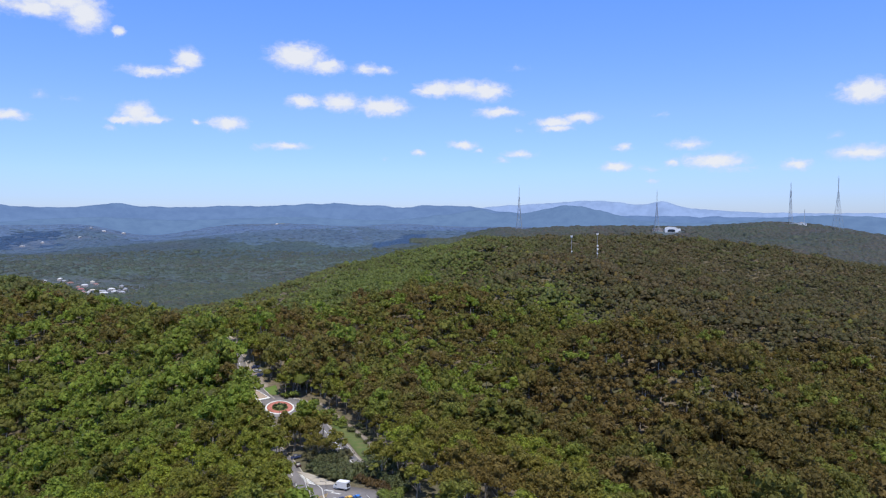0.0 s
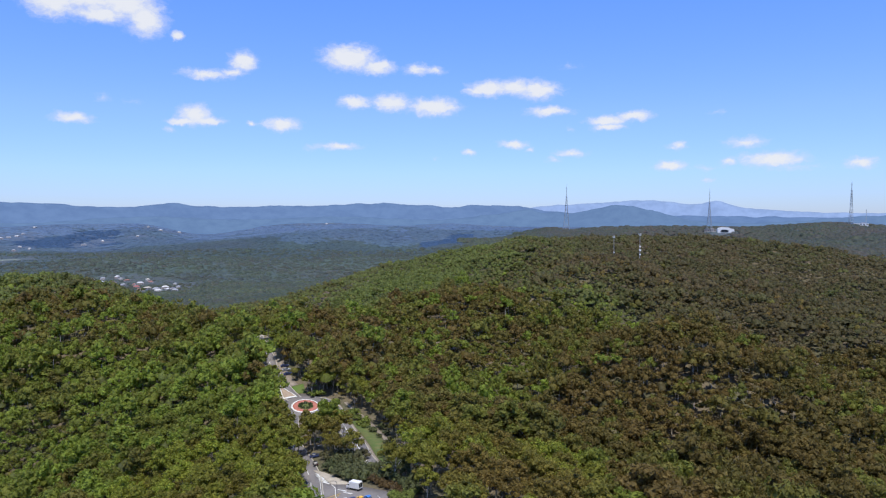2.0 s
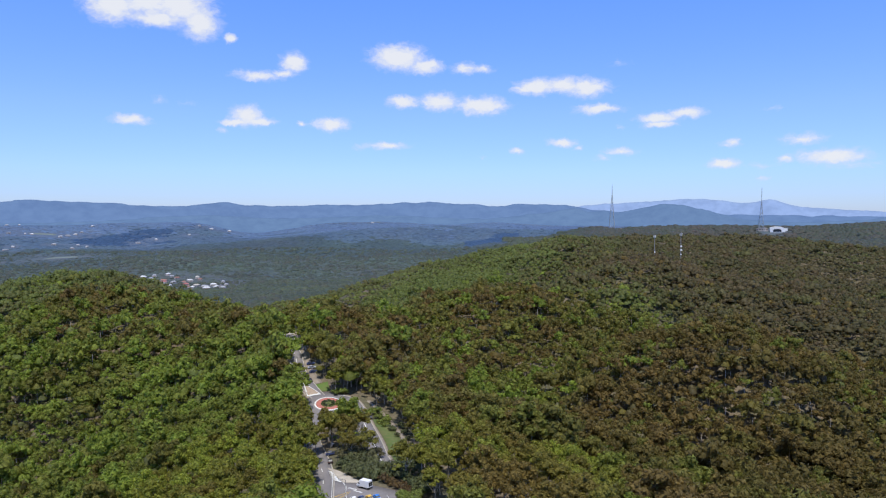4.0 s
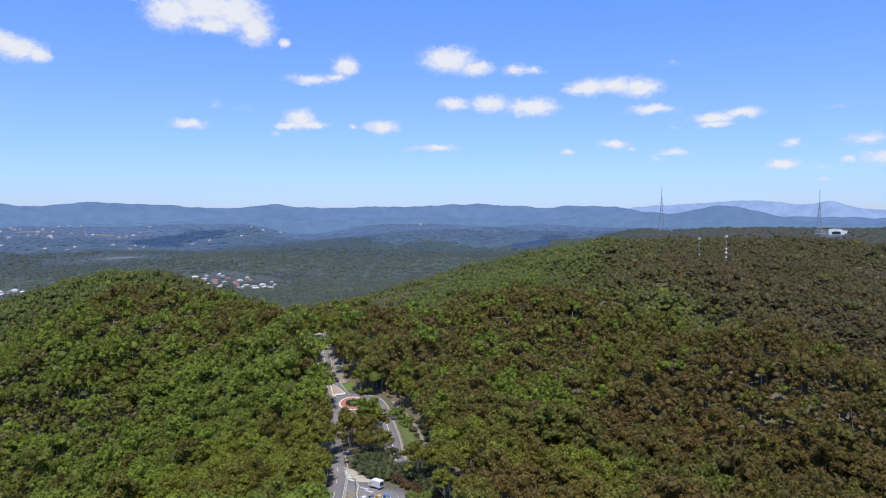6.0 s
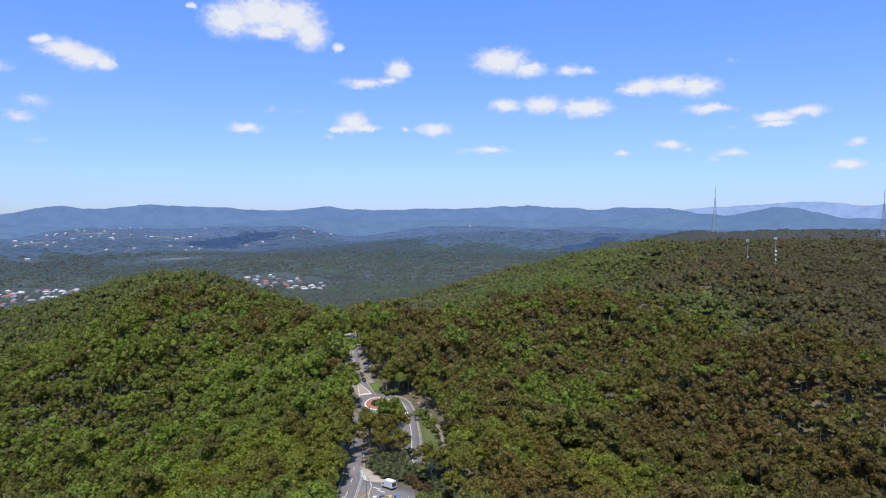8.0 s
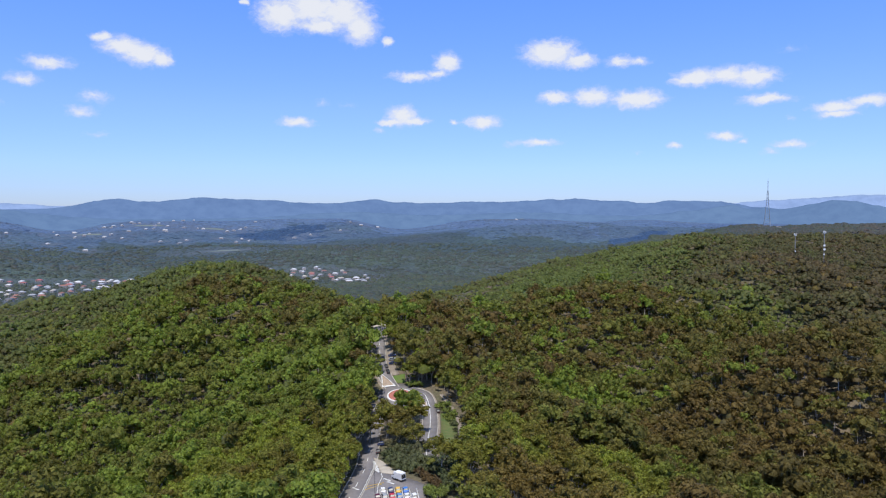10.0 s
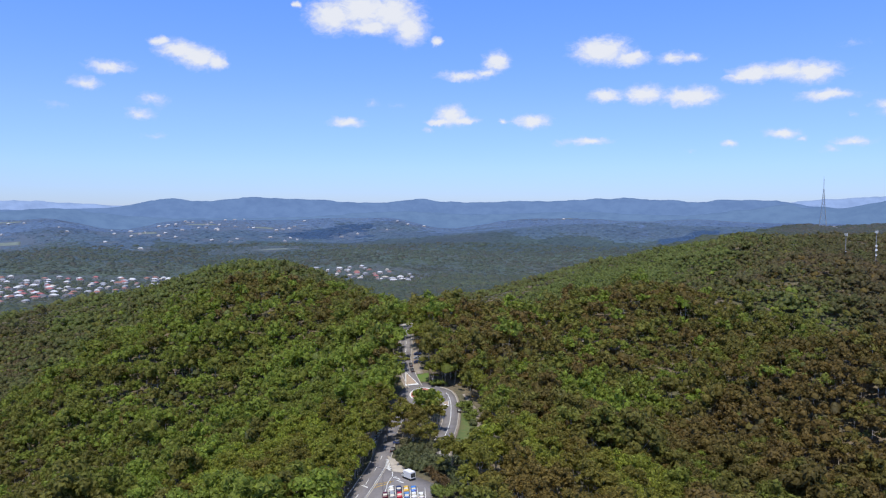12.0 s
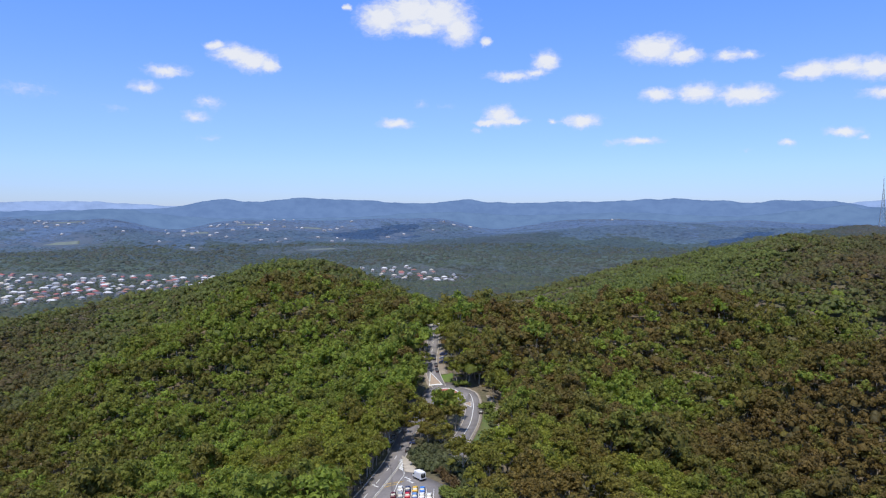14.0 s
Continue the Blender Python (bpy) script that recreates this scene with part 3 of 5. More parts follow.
def spots(low, high, spacing, margin, outside=False, grove=False, upland=None):
    """Jittered places for trees between two distances from the lookout."""
    g = np.arange(-high, high, spacing)
    x, y = np.meshgrid(g, g)
    x[1::2] += spacing / 2
    x = x.ravel() + rng.uniform(-0.36, 0.36, x.size) * spacing
    y = y.ravel() + rng.uniform(-0.36, 0.36, y.size) * spacing
    far = np.hypot(x - 40, y - 15)
    keep = (far >= low) & (far < high) & (in_view(x, y, margin) != outside)
    x, y = x[keep], y[keep]
    if low < 900:
        keep = (road_gap(x, y) > 0.8) & (grove | ~in_grove(x, y))
        x, y = x[keep], y[keep]
    elif not outside:
        if upland is not None:
            keep = ((x > -150) & (land(x, y) > (75 if low > 2000 else 45)) & (np.hypot(x - 40, y - 15) < 3450)) == upland
            x, y = x[keep], y[keep]
        near = settled(x, y)
        keep = (near > 6) | ((near > 1) & (rng.random(len(x)) < 0.6))
        x, y = x[keep], y[keep]
    return x, y


def garden_spots():
    """Places for garden trees between the houses of the town and the village."""
    x, y = (a.ravel() for a in np.meshgrid(np.arange(-1920, -760, 11.0), np.arange(900, 2030, 11.0)))
    x, y = x + rng.uniform(-4, 4, len(x)), y + rng.uniform(-4, 4, len(y))
    keep = inside(x, y, TOWN) | inside(x, y, VILLAGE)
    x, y = x[keep], y[keep]
    keep = settled(x, y) > 0.85
    return x[keep], y[keep]


# patches of drier (plus) or greener (minus) trees: x, y, reach, how much
DRY_PATCHES = [(-150, 430, 50, 0.3), (-112, 372, 28, 0.3), (-55, 395, 55, 0.15), (-30, 330, 40, 0.15), (-443, 551, 45, 0.35), (-619, 487, 70, 0.5), (-55, 584, 70, 0.45), (-71, 460, 40, 0.3), (86, 439, 50, 0.35), (-80, 384, 25, 0.35), (94, 363, 40, 0.3),
               (35, 400, 30, 0.2), (161, 593, 60, 0.3), (98, 774, 60, 0.35), (1, 218, 16, 0.4), (-105, 352, 18, 0.4), (300, 800, 120, 0.2), (-290, 495, 42, 0.5), (-340, 570, 40, 0.3)]
GREEN_PATCHES = [(-5, 430, 16, 0.5), (14, 436, 14, 0.5), (-18, 268, 14, 0.4), (105, 640, 40, 0.3), (-120, 330, 50, 0.45), (-95, 285, 38, 0.45), (-167, 356, 55, 0.4), (-60, 206, 35, 0.4), (-216, 336, 60, 0.35), (-1, 401, 20, 0.8), (-7, 1140, 90, 0.5), (81, 600, 30, 0.35), (50, 469, 25, 0.3),
                 (-568, 615, 50, 0.3), (-308, 355, 60, 0.2), (-120, 900, 90, 0.35)]


def patches(x, y, places):
    return sum(much * np.exp(-0.5 * ((x - px) ** 2 + (y - py) ** 2) / reach**2) for px, py, reach, much in places)


def dryness(x, y, spread, size):
    """Brown dry trees come in patches, more of them on the eastern slopes."""
    mottle = slow_noise(x, y, size, 2.0) + 0.6 * slow_noise(x, y, size / 3, 5.0)
    east = np.clip((x + 170 - 0.12 * (y - 300)) / 130, 0, 1)
    dry = 0.05 + 0.29 * east + 0.32 * mottle + rng.normal(0, spread, len(x))
    return np.clip(dry + patches(x, y, DRY_PATCHES) - patches(x, y, GREEN_PATCHES), 0, 1)


def plant(name, label, x, y, shapes, leaf, low, high, stature=1.0, patchy=60.0, vary=0.28, drape=False):
    """One stand of trees as a single mesh."""
    kind = rng.integers(0, len(shapes), len(x))
    z, dry = land(x, y), dryness(x, y, min(0.33, 1.2 * vary), 1.5 * patchy)
    grown = np.where(settled(x, y) < 6, 0.5, 1.0) if np.hypot(x, y).max() > 1400 else np.ones(len(x))
    tint = np.clip(0.55 + 0.55 * slow_noise(x, y, patchy, 8.0) + rng.normal(0, vary, len(x)), 0, 1)
    tint = np.clip(tint - 0.4 * np.clip((-130 - x) / 100, 0, 1) * np.clip((440 - y) / 120, 0, 1) + 0.24 * ((x < -40) & (y > -0.9 * x) & (y < 900)) - 0.55 * np.clip((x - 5) / 130, 0, 1), 0, 1)
    tint = np.clip(tint + 0.55 * np.exp(-((x + 20) / 130) ** 2 - ((y - 950) / 260) ** 2), 0, 1)
    tint = np.clip(tint + 0.3 * np.exp(-((x - 105) / 45) ** 2 - ((y - 640) / 55) ** 2), 0, 1)
    tint = np.clip(tint + 0.45 * patches(x, y, GREEN_PATCHES) * (x > -50), 0, 1)
    fresh = (rng.random(len(x)) < 0.07) & (np.hypot(x, y) < 640)
    tint, dry = np.where(fresh, np.minimum(tint + 0.4, 1.0), tint), np.where(fresh, 0.0, dry)
    stand = 1 + 0.35 * slow_noise(x, y, 35.0, 11.0)
    verts, faces, wood, tints, dries, count = [], [], [], [], [], 0
    for k, (v, f, b) in enumerate(shapes):
        pick = np.nonzero(kind == k)[0]
        m = len(pick)
        if not m:
            continue
        turn, size, tall = rng.uniform(0, 6.283, m), np.clip(0.5 * (low + high) * np.exp(rng.normal(0, 0.2, m)), 0.8 * low, 1.25 * high) * stand[pick] * grown[pick], stature * rng.uniform(0.82, 1.18, m)
        c, s = np.cos(turn) * size, np.sin(turn) * size
        p = np.empty((m, len(v), 3), np.float32)
        p[..., 0] = x[pick, None] + c[:, None] * v[:, 0] - s[:, None] * v[:, 1]
        p[..., 1] = y[pick, None] + s[:, None] * v[:, 0] + c[:, None] * v[:, 1]
        p[..., 2] = z[pick, None] + (size * tall)[:, None] * v[:, 2]
        if drape:
            p[..., 2] += land(p[..., 0].astype(float), p[..., 1].astype(float)) - z[pick, None] + 0.25
        verts.append(p.reshape(-1, 3))
        faces.append((f[None] + (count + np.arange(m) * len(v))[:, None, None]).reshape(-1, 3))
        wood.append(np.tile(b, m))
        tints.append(np.repeat(tint[pick], len(f)))
        dries.append(np.repeat(dry[pick], len(f)))
        count += m * len(v)
    ob = mesh_object(name, np.concatenate(verts), np.concatenate(faces), [leaf, BARK], None, np.concatenate(wood),
                     (("tint", np.concatenate(tints)), ("dry", np.concatenate(dries))))
    ob.data.polygons.foreach_set("use_smooth", np.ones(len(ob.data.polygons), bool))
    return tagged(ob, label, "forest", kind="stuff")


NEAR_SHAPES = [tree_shape(16, 27, 0.55, 3, 2, 4, 0.78) for _ in range(12)]
MID_SHAPES = [tree_shape(8, 15, 0.75, 3, 0, 4, 0.74) for _ in range(12)]
SLOPE_SHAPES = [far_tree_shape(4, 6, 1.05, 5.0) for _ in range(12)]
THICKET_SHAPES = [far_tree_shape(2, 2, 1.2, 4.2) for _ in range(8)]
RIDGE_SHAPES = [far_tree_shape(2, 0, 2.0) for _ in range(14)]
RIDGE_CANOPY = [far_tree_shape(3, 4, 1.3, 5.2) for _ in range(12)]
CARPET = [dome_shape(8, 15.0, 2.2, -0.3, (0.4, 0.65)) for _ in range(14)]
TUFTS = [dome_shape(8, 8.6, 9.0, 0.2, (0.62, 0.98)) for _ in range(20)]
BUSHES = [far_tree_shape(2, 3, 0.8, 2.8) for _ in range(6)]

plant("near_forest", "green and brown gum trees covering the near slopes", *spots(185, 365, 8.0, 3), NEAR_SHAPES, LEAF, 0.95, 1.6, 0.92)
plant("middle_forest", "olive and brown gum forest on the hillsides", *spots(365, 620, 8.0, 2), MID_SHAPES, LEAF, 0.92, 1.5, 0.9)
plant("slope_forest", "olive and brown gum forest on the hillsides", *spots(620, 950, 7.5, 2), SLOPE_SHAPES, HAZED_SLOPE_LEAF, 0.9, 1.3, 0.72, vary=0.2)
plant("undergrowth", "low brown and green scrub beneath the gum trees", *spots(185, 430, 9.0, 3, grove=True), BUSHES, LEAF, 0.5, 0.9, 0.5)
plant("slope_thicket", "dense low saplings between the gum trees of the hillsides", *spots(345, 900, 9.5, 2), THICKET_SHAPES, LEAF, 0.6, 0.95, 0.8)
x, y = spots(300, 1200, 6.5, 2)
steep = np.hypot(land(x + 3, y) - land(x - 3, y), land(x, y + 3) - land(x, y - 3)) / 6 > 0.36
plant("steep_thicket", "dense low scrub on the steepest hillsides", x[steep], y[steep], THICKET_SHAPES, HAZED_SLOPE_LEAF, 0.6, 0.9, 0.75)
plant("ridge_forest", "green and brown gum forest on the ridges", *spots(950, 1230, 7.8, 1, upland=True), RIDGE_CANOPY, HAZED_SLOPE_LEAF, 0.85, 1.25, 0.62, vary=0.2)
plant("valley_edge_forest", "olive gum forest at the foot of the ridges", *spots(950, 1230, 9.5, 1, upland=False), RIDGE_SHAPES, HAZED_SLOPE_LEAF, 1.0, 1.4, 0.62, vary=0.2)
plant("far_ridge_forest", "grey-green gum forest on the far ridges", *spots(1230, 2100, 8.0, 1, upland=True), TUFTS, HAZED_RIDGE_LEAF, 0.75, 1.1, 0.68, 120.0, 0.14)
plant("near_valley_forest", "grey-green gum forest on the near valley floor", *spots(1230, 2100, 10.5, 1, upland=False), TUFTS, HAZED_RIDGE_LEAF, 1.0, 1.4, 0.6, 120.0, 0.14)
plant("tower_ridge_forest", "grey-green gum forest on the ridge of the towers", *spots(2100, 3500, 12.0, 1, upland=True), TUFTS, HAZED_RIDGE_LEAF, 1.05, 1.5, 0.55, 160.0, 0.14)
x, y = spots(2100, 4430, 14.0, 1, upland=False)
# leaf colours step from grey-green to blue with depth, as painted haze, sooner in the west
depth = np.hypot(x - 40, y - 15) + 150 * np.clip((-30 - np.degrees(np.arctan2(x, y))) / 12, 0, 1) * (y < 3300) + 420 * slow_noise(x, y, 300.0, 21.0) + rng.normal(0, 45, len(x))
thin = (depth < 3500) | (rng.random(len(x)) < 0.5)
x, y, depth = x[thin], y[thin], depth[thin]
az, far = np.degrees(np.arctan2(x, y)), np.hypot(x, y) + 120 * slow_noise(x, y, 220.0, 31.0)
# two wooded patches that get the painted cloud shadow
shadowed = (np.abs(az + 31.0 + 0.8 * slow_noise(x, y, 150.0, 33.0)) < 3.2) & (np.abs(far - 3620) < 190) | (np.abs(az + 3.4) < 2.0) & (np.abs(far - 3400 - 70 * (az + 3.4)) < 110)
plant("pine_stand", "dark blue forest painted as in cloud shadow on the valley's far side", x[shadowed], y[shadowed], CARPET, CLOUD_SHADOW_LEAF, 1.0, 1.5, 0.5, 240.0, 0.03, True)
for name, label, low, high, leaf, size in (("valley_forest", "dark grey-green haze-tinted forest over the valley floor", 0, 2800, HAZED_VALLEY_LEAF, 1.15), ("far_valley_forest", "forest tinted slate blue with haze at the far end of the valley", 2800, 3380, HAZED_FAR_VALLEY_LEAF, 1.25),
                                           ("foothill_forest", "forest tinted haze-blue on the foothills beyond the valley", 3380, 3760, HAZED_FOOTHILL_LEAF, 1.75),
                                           ("far_foothill_forest", "forest tinted pale haze-blue on the farthest foothills", 3760, 9e9, HAZED_FAR_FOOTHILL_LEAF, 1.8)):
    pick = (depth >= low) & (depth < high) & ~shadowed
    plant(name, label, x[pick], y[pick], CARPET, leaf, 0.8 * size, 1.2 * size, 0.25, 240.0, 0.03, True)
x, y = spots(2050, 3150, 19.0, 1, upland=False)
clump = rng.random(len(x)) < 0.7 + 0.6 * slow_noise(x, y, 90.0, 41.0)
plant("valley_trees", "dark gum crowns standing over the valley forest", x[clump], y[clump], TUFTS, HAZED_CROWN_LEAF, 0.75, 1.3, 0.42, 150.0, 0.2)
plant("garden_trees", "low garden trees between the valley houses", *garden_spots(), RIDGE_SHAPES, HAZED_VALLEY_LEAF, 0.4, 0.85)
plant("lookout_forest", "gum forest on the slopes below the lookout", *spots(0, 185, 12.0, 3), SLOPE_SHAPES, LEAF, 0.9, 1.5, 0.75)
plant("outer_forest", "gum forest on the slopes round the lookout", *spots(0, 700, 30.0, 3, outside=True), RIDGE_SHAPES, LEAF, 1.0, 1.6, 0.75)


# ---- helpers for built things ----
def part(name, bm, mat, parent=None, label=""):
    """Links a bmesh as one mesh object under a thing or part."""
    data = bpy.data.meshes.new(name)
    bm.to_mesh(data)
    bm.free()
    data.materials.append(mat)
    ob = new(name, data)
    ob.parent = parent
    return tagged(ob, label)


def box(bm, size, at, taper=1.0):
    """A block whose top is narrowed by taper."""
    x, y, z = (v / 2 for v in size)
    v = [bm.verts.new((at[0] + sx * x * k, at[1] + sy * y * k, at[2] + sz * z))
         for sz, k in ((-1, 1.0), (1, taper)) for sx, sy in ((-1, -1), (1, -1), (1, 1), (-1, 1))]
    for f in ((3, 2, 1, 0), (4, 5, 6, 7), (0, 1, 5, 4), (1, 2, 6, 5), (2, 3, 7, 6), (3, 0, 4, 7)):
        bm.faces.new([v[k] for k in f])
    return bm


def bar(bm, a, b, r, sides=4):
    """A rod from a to b."""
    a, b = Vector(a), Vector(b)
    way = (b - a).normalized()
    u = way.cross(Vector((0.3, 0.5, 0.8))).normalized()
    w = way.cross(u)
    rings = [[bm.verts.new(p + r * (math.cos(q) * u + math.sin(q) * w)) for q in (2 * math.pi * k / sides for k in range(sides))] for p in (a, b)]
    for k in range(sides):
        j = (k + 1) % sides
        bm.faces.new((rings[0][k], rings[0][j], rings[1][j], rings[1][k]))
    bm.faces.new(rings[0][::-1])
    bm.faces.new(rings[1])
    return bm


def loft(bm, sections):
    """A closed body through cross-sections, each (along, half width at sill, half width at top, bottom, top)."""
    rings = []
    for x, low, high, z0, z1 in sections:
        zm = z0 + 0.55 * (z1 - z0)
        rings.append([bm.verts.new(p) for p in ((x, -low * 0.92, z0), (x, -low, zm), (x, -high, z1), (x, high, z1), (x, low, zm), (x, low * 0.92, z0))])
    for a, b in zip(rings, rings[1:]):
        for k in range(6):
            j = (k + 1) % 6
            bm.faces.new((a[k], b[k], b[j], a[j]))
    bm.faces.new(rings[0])
    bm.faces.new(rings[-1][::-1])
    return bm


def disc(bm, radius, width, at, segments=14):
    """A short wheel-like cylinder along y."""
    bmesh.ops.create_cone(bm, cap_ends=True, segments=segments, radius1=radius, radius2=radius, depth=width,
                          matrix=Matrix.Translation(at) @ Matrix.Rotation(math.pi / 2, 4, "X"))
    return bm


def empty(name, label, category, m, group=""):
    ob = new(name)
    ob.matrix_world = m
    return tagged(ob, label, category, group)


def on_land(x, y, turn=0.0, lift=0.0):
    """A pose that stands on the slope."""
    z = height(x, y)
    normal = Vector((height(x - 1, y) - height(x + 1, y), height(x, y - 1) - height(x, y + 1), 2)).normalized()
    return Matrix.Translation((x, y, z + lift)) @ Vector((0, 0, 1)).rotation_difference(normal).to_matrix().to_4x4() @ pose(0, 0, 0, 0, 0, turn)


# ---- trees of the grove ----
def grove_tree(k):
    """A gum tree with trunk, limbs and crown as parts."""
    verts, faces, bark = tree_shape(18, 34, 0.48, 6, 3, 5, 0.7)
    trunk_faces, limb_faces = 6 * 4, 3 * 4
    tree = empty("gum_tree", "tall gum tree with pale trunk and leafy crown", "tree", pose(0, 0, 0), "gum trees by the road")
    for name, pick, mat in (("trunk", slice(0, trunk_faces), BARK), *(("limb", slice(trunk_faces + j * limb_faces, trunk_faces + (j + 1) * limb_faces), BARK) for j in range(3)),
                             ("crown", slice(int(bark.sum()), None), GROVE_LEAF)):
        f = faces[pick]
        used, index = np.unique(f, return_inverse=True)
        piece = mesh_object(name, verts[used], index.reshape(-1, 3), [mat], tree)
        piece.data.polygons.foreach_set("use_smooth", np.ones(len(f), bool))
    return tree


# tall gums that lean over the roads: x, y, size
TALL_TREES = [(-59.2, 306.5, 1.25), (-62.0, 289.0, 1.15), (-72.5, 354.5, 1.2), (-66.0, 361.0, 1.2), (-59.0, 357.0, 1.15), (-52.0, 350.0, 1.15), (-56.0, 298.0, 1.2), (-52.5, 288.5, 1.05), (-60.0, 314.0, 1.0), (-77.0, 350.0, 0.95), (-79.5, 353.0, 0.8), (-63.0, 296.0, 0.95), (-62.5, 274.0, 1.0), (-58.0, 280.0, 1.1),
              (-60.5, 258.0, 1.25), (-66.0, 268.0, 1.4), (-71.0, 279.0, 1.45), (-76.0, 289.0, 1.45), (-80.0, 299.0, 1.5), (-84.5, 308.0, 1.35), (-89.5, 318.0, 1.25),
              (-93.0, 328.0, 1.15), (-96.0, 337.0, 1.1), (-99.5, 346.0, 1.2), (-105.5, 355.0, 1.2), (-112.0, 366.0, 1.2), (-121.5, 384.0, 1.25), (-126.0, 400.0, 1.35), (-136.0, 418.0, 1.3),
              (-102.0, 386.0, 1.25), (-107.0, 396.0, 1.2), (-112.0, 407.0, 1.3), (-120.0, 419.0, 1.2), (-94.0, 381.0, 1.3), (-88.0, 370.0, 1.2), (-75.0, 361.0, 1.25),
              (-51.0, 277.0, 0.95), (-49.5, 268.0, 0.9), (-45.5, 261.0, 0.8), (-51.0, 293.0, 1.0), (-57.5, 289.0, 1.0)]


def make_grove():
    kinds = [grove_tree(k) for k in range(9)]
    g = np.arange(-140, 60, 7.4)
    x, y = (a.ravel() for a in np.meshgrid(g, np.arange(200, 292, 7.4)))
    x, y = x + rng.uniform(-3, 3, len(x)), y + rng.uniform(-3, 3, len(y))
    keep = in_grove(x, y) & (road_gap(x, y) > 0.6)
    x, y, used = x[keep], y[keep], set()
    edge = ROAD_LINES[0][3:66:3] + (-5.6, -1.7)
    x, y = np.concatenate([x, edge[:, 0]]), np.concatenate([y, edge[:, 1]])
    sizes = rng.uniform(0.8, 1.35, len(x))
    tall = np.array(TALL_TREES)
    x, y, sizes = np.append(x, tall[:, 0]), np.append(y, tall[:, 1]), np.append(sizes, tall[:, 2])
    for px, py, size in zip(x, y, sizes):
        k = int(rng.integers(0, len(kinds)))
        m = Matrix.Translation((px, py, height(px, py))) @ pose(0, 0, 0, rng.uniform(-3, 3), rng.uniform(-3, 3), rng.uniform(0, 360)) @ Matrix.Diagonal((size, size, size * rng.uniform(0.75, 1.05), 1))
        if k in used:
            tree = copy_thing(kinds[k], m)
        else:
            tree = kinds[k]
            used.add(k)
        tree.matrix_basis = m


make_grove()


# ---- car park, markings and islands ----
CONCRETE = material("concrete_kerb", (0.46, 0.43, 0.38), 0.85, second=(0.36, 0.33, 0.29), scale=0.8)
BRICK_RED = material("red_brick_paving", (0.48, 0.18, 0.14), 0.85, second=(0.36, 0.13, 0.10), scale=0.8)
PAVING = material("tan_paving", (0.40, 0.31, 0.23), 0.9, second=(0.31, 0.24, 0.18), scale=0.8)
GRASS = material("mown_grass", (0.085, 0.135, 0.032), 0.95, second=(0.15, 0.15, 0.055), scale=0.25, bump=0.05)
BRIGHT_GRASS = material("watered_lawn", (0.085, 0.16, 0.028), 0.95, second=(0.13, 0.15, 0.045), scale=0.3, bump=0.05)
PALE_PAVING = material("pale_concrete_paving", (0.48, 0.43, 0.36), 0.9, second=(0.36, 0.32, 0.27), scale=0.4)
YELLOW = material("yellow_road_paint", (0.65, 0.42, 0.07), 0.7, scale=1.0)


def patch(name, corners, lift, mat, parent=None, steps=10, thick=0.25):
    """A four-cornered sheet draped on the land, with sides."""
    a, b, c, d = (np.array(p, float) for p in corners)
    u, v = np.meshgrid(np.linspace(0, 1, steps), np.linspace(0, 1, steps))
    u, v = u[..., None], v[..., None]
    p = (a * (1 - u) + b * u) * (1 - v) + (d * (1 - u) + c * u) * v
    z = land(p[..., 0], p[..., 1]) + lift
    verts = np.dstack([p, z]).reshape(-1, 3)
    faces = grid_faces(steps, steps)
    edge = np.concatenate([np.arange(steps), np.arange(2, steps + 1) * steps - 1, np.arange(steps * steps - 2, steps * (steps - 1) - 1, -1), np.arange(steps - 2, 0, -1) * steps])
    low = verts[edge] - (0, 0, thick)
    n, m = len(verts), len(edge)
    sides = np.stack([edge, n + np.arange(m), n + (np.arange(m) + 1) % m, np.roll(edge, -1)], 1)
    return mesh_object(name, np.concatenate([verts, low]), np.concatenate([faces, sides]), [mat], parent)


tagged(patch("car_park", [(-38, 186), (-15, 186), (-20, 229), (-47, 243)], 0.14, ASPHALT), "grey asphalt car park at the end of the road", "car park", kind="structure")
tagged(patch("pavement_corner", [(-52.3, 254.2), (-47.2, 250.2), (-34.5, 236.8), (-41.9, 238.2)], 0.27, PALE_PAVING), "pale paved corner beside the car park", "pavement", kind="structure")

marks = tagged(new("trim_markings"), "worn white road markings on the asphalt", "road marking", kind="structure")
for line, dash in ((ROAD_LINES[0], 3), (ROAD_LINES[1], 3)):
    for k in range(2, len(line) - 4, 2 * dash):
        ribbon("dash", line[k:k + dash], -0.12, 0.12, 0.22, PAINT, marks, 0.03)
ribbon("centre_line", ROAD_LINES[2][3:], -0.16, 0.16, 0.22, PAINT, marks, 0.03)
ribbon("lane_line", smooth_line([(-41.8, 237.8), (-39.9, 234.6), (-39.0, 231.0), (-38.1, 227.5), (-36.9, 224.5), (-34.0, 217.0), (-30.5, 207.0)]), -0.12, 0.12, 0.23, PAINT, marks, 0.03)
ribbon("edge_line", ROAD_LINES[0][8:30], 3.0, 3.18, 0.22, PAINT, marks, 0.03)
for k in range(7):
    x, y, reach = -49.6 + 0.8 * k, 249.0 - 1.5 * k, 1.3 + 0.17 * k
    patch("hatch_bar", [(x - 0.8 * reach, y + 0.6 * reach), (x + 0.8 * reach, y - 0.6 * reach), (x + 0.8 * reach + 0.36, y - 0.6 * reach + 0.48), (x - 0.8 * reach + 0.36, y + 0.6 * reach + 0.48)], 0.23, PAINT, marks, 3, 0.03)
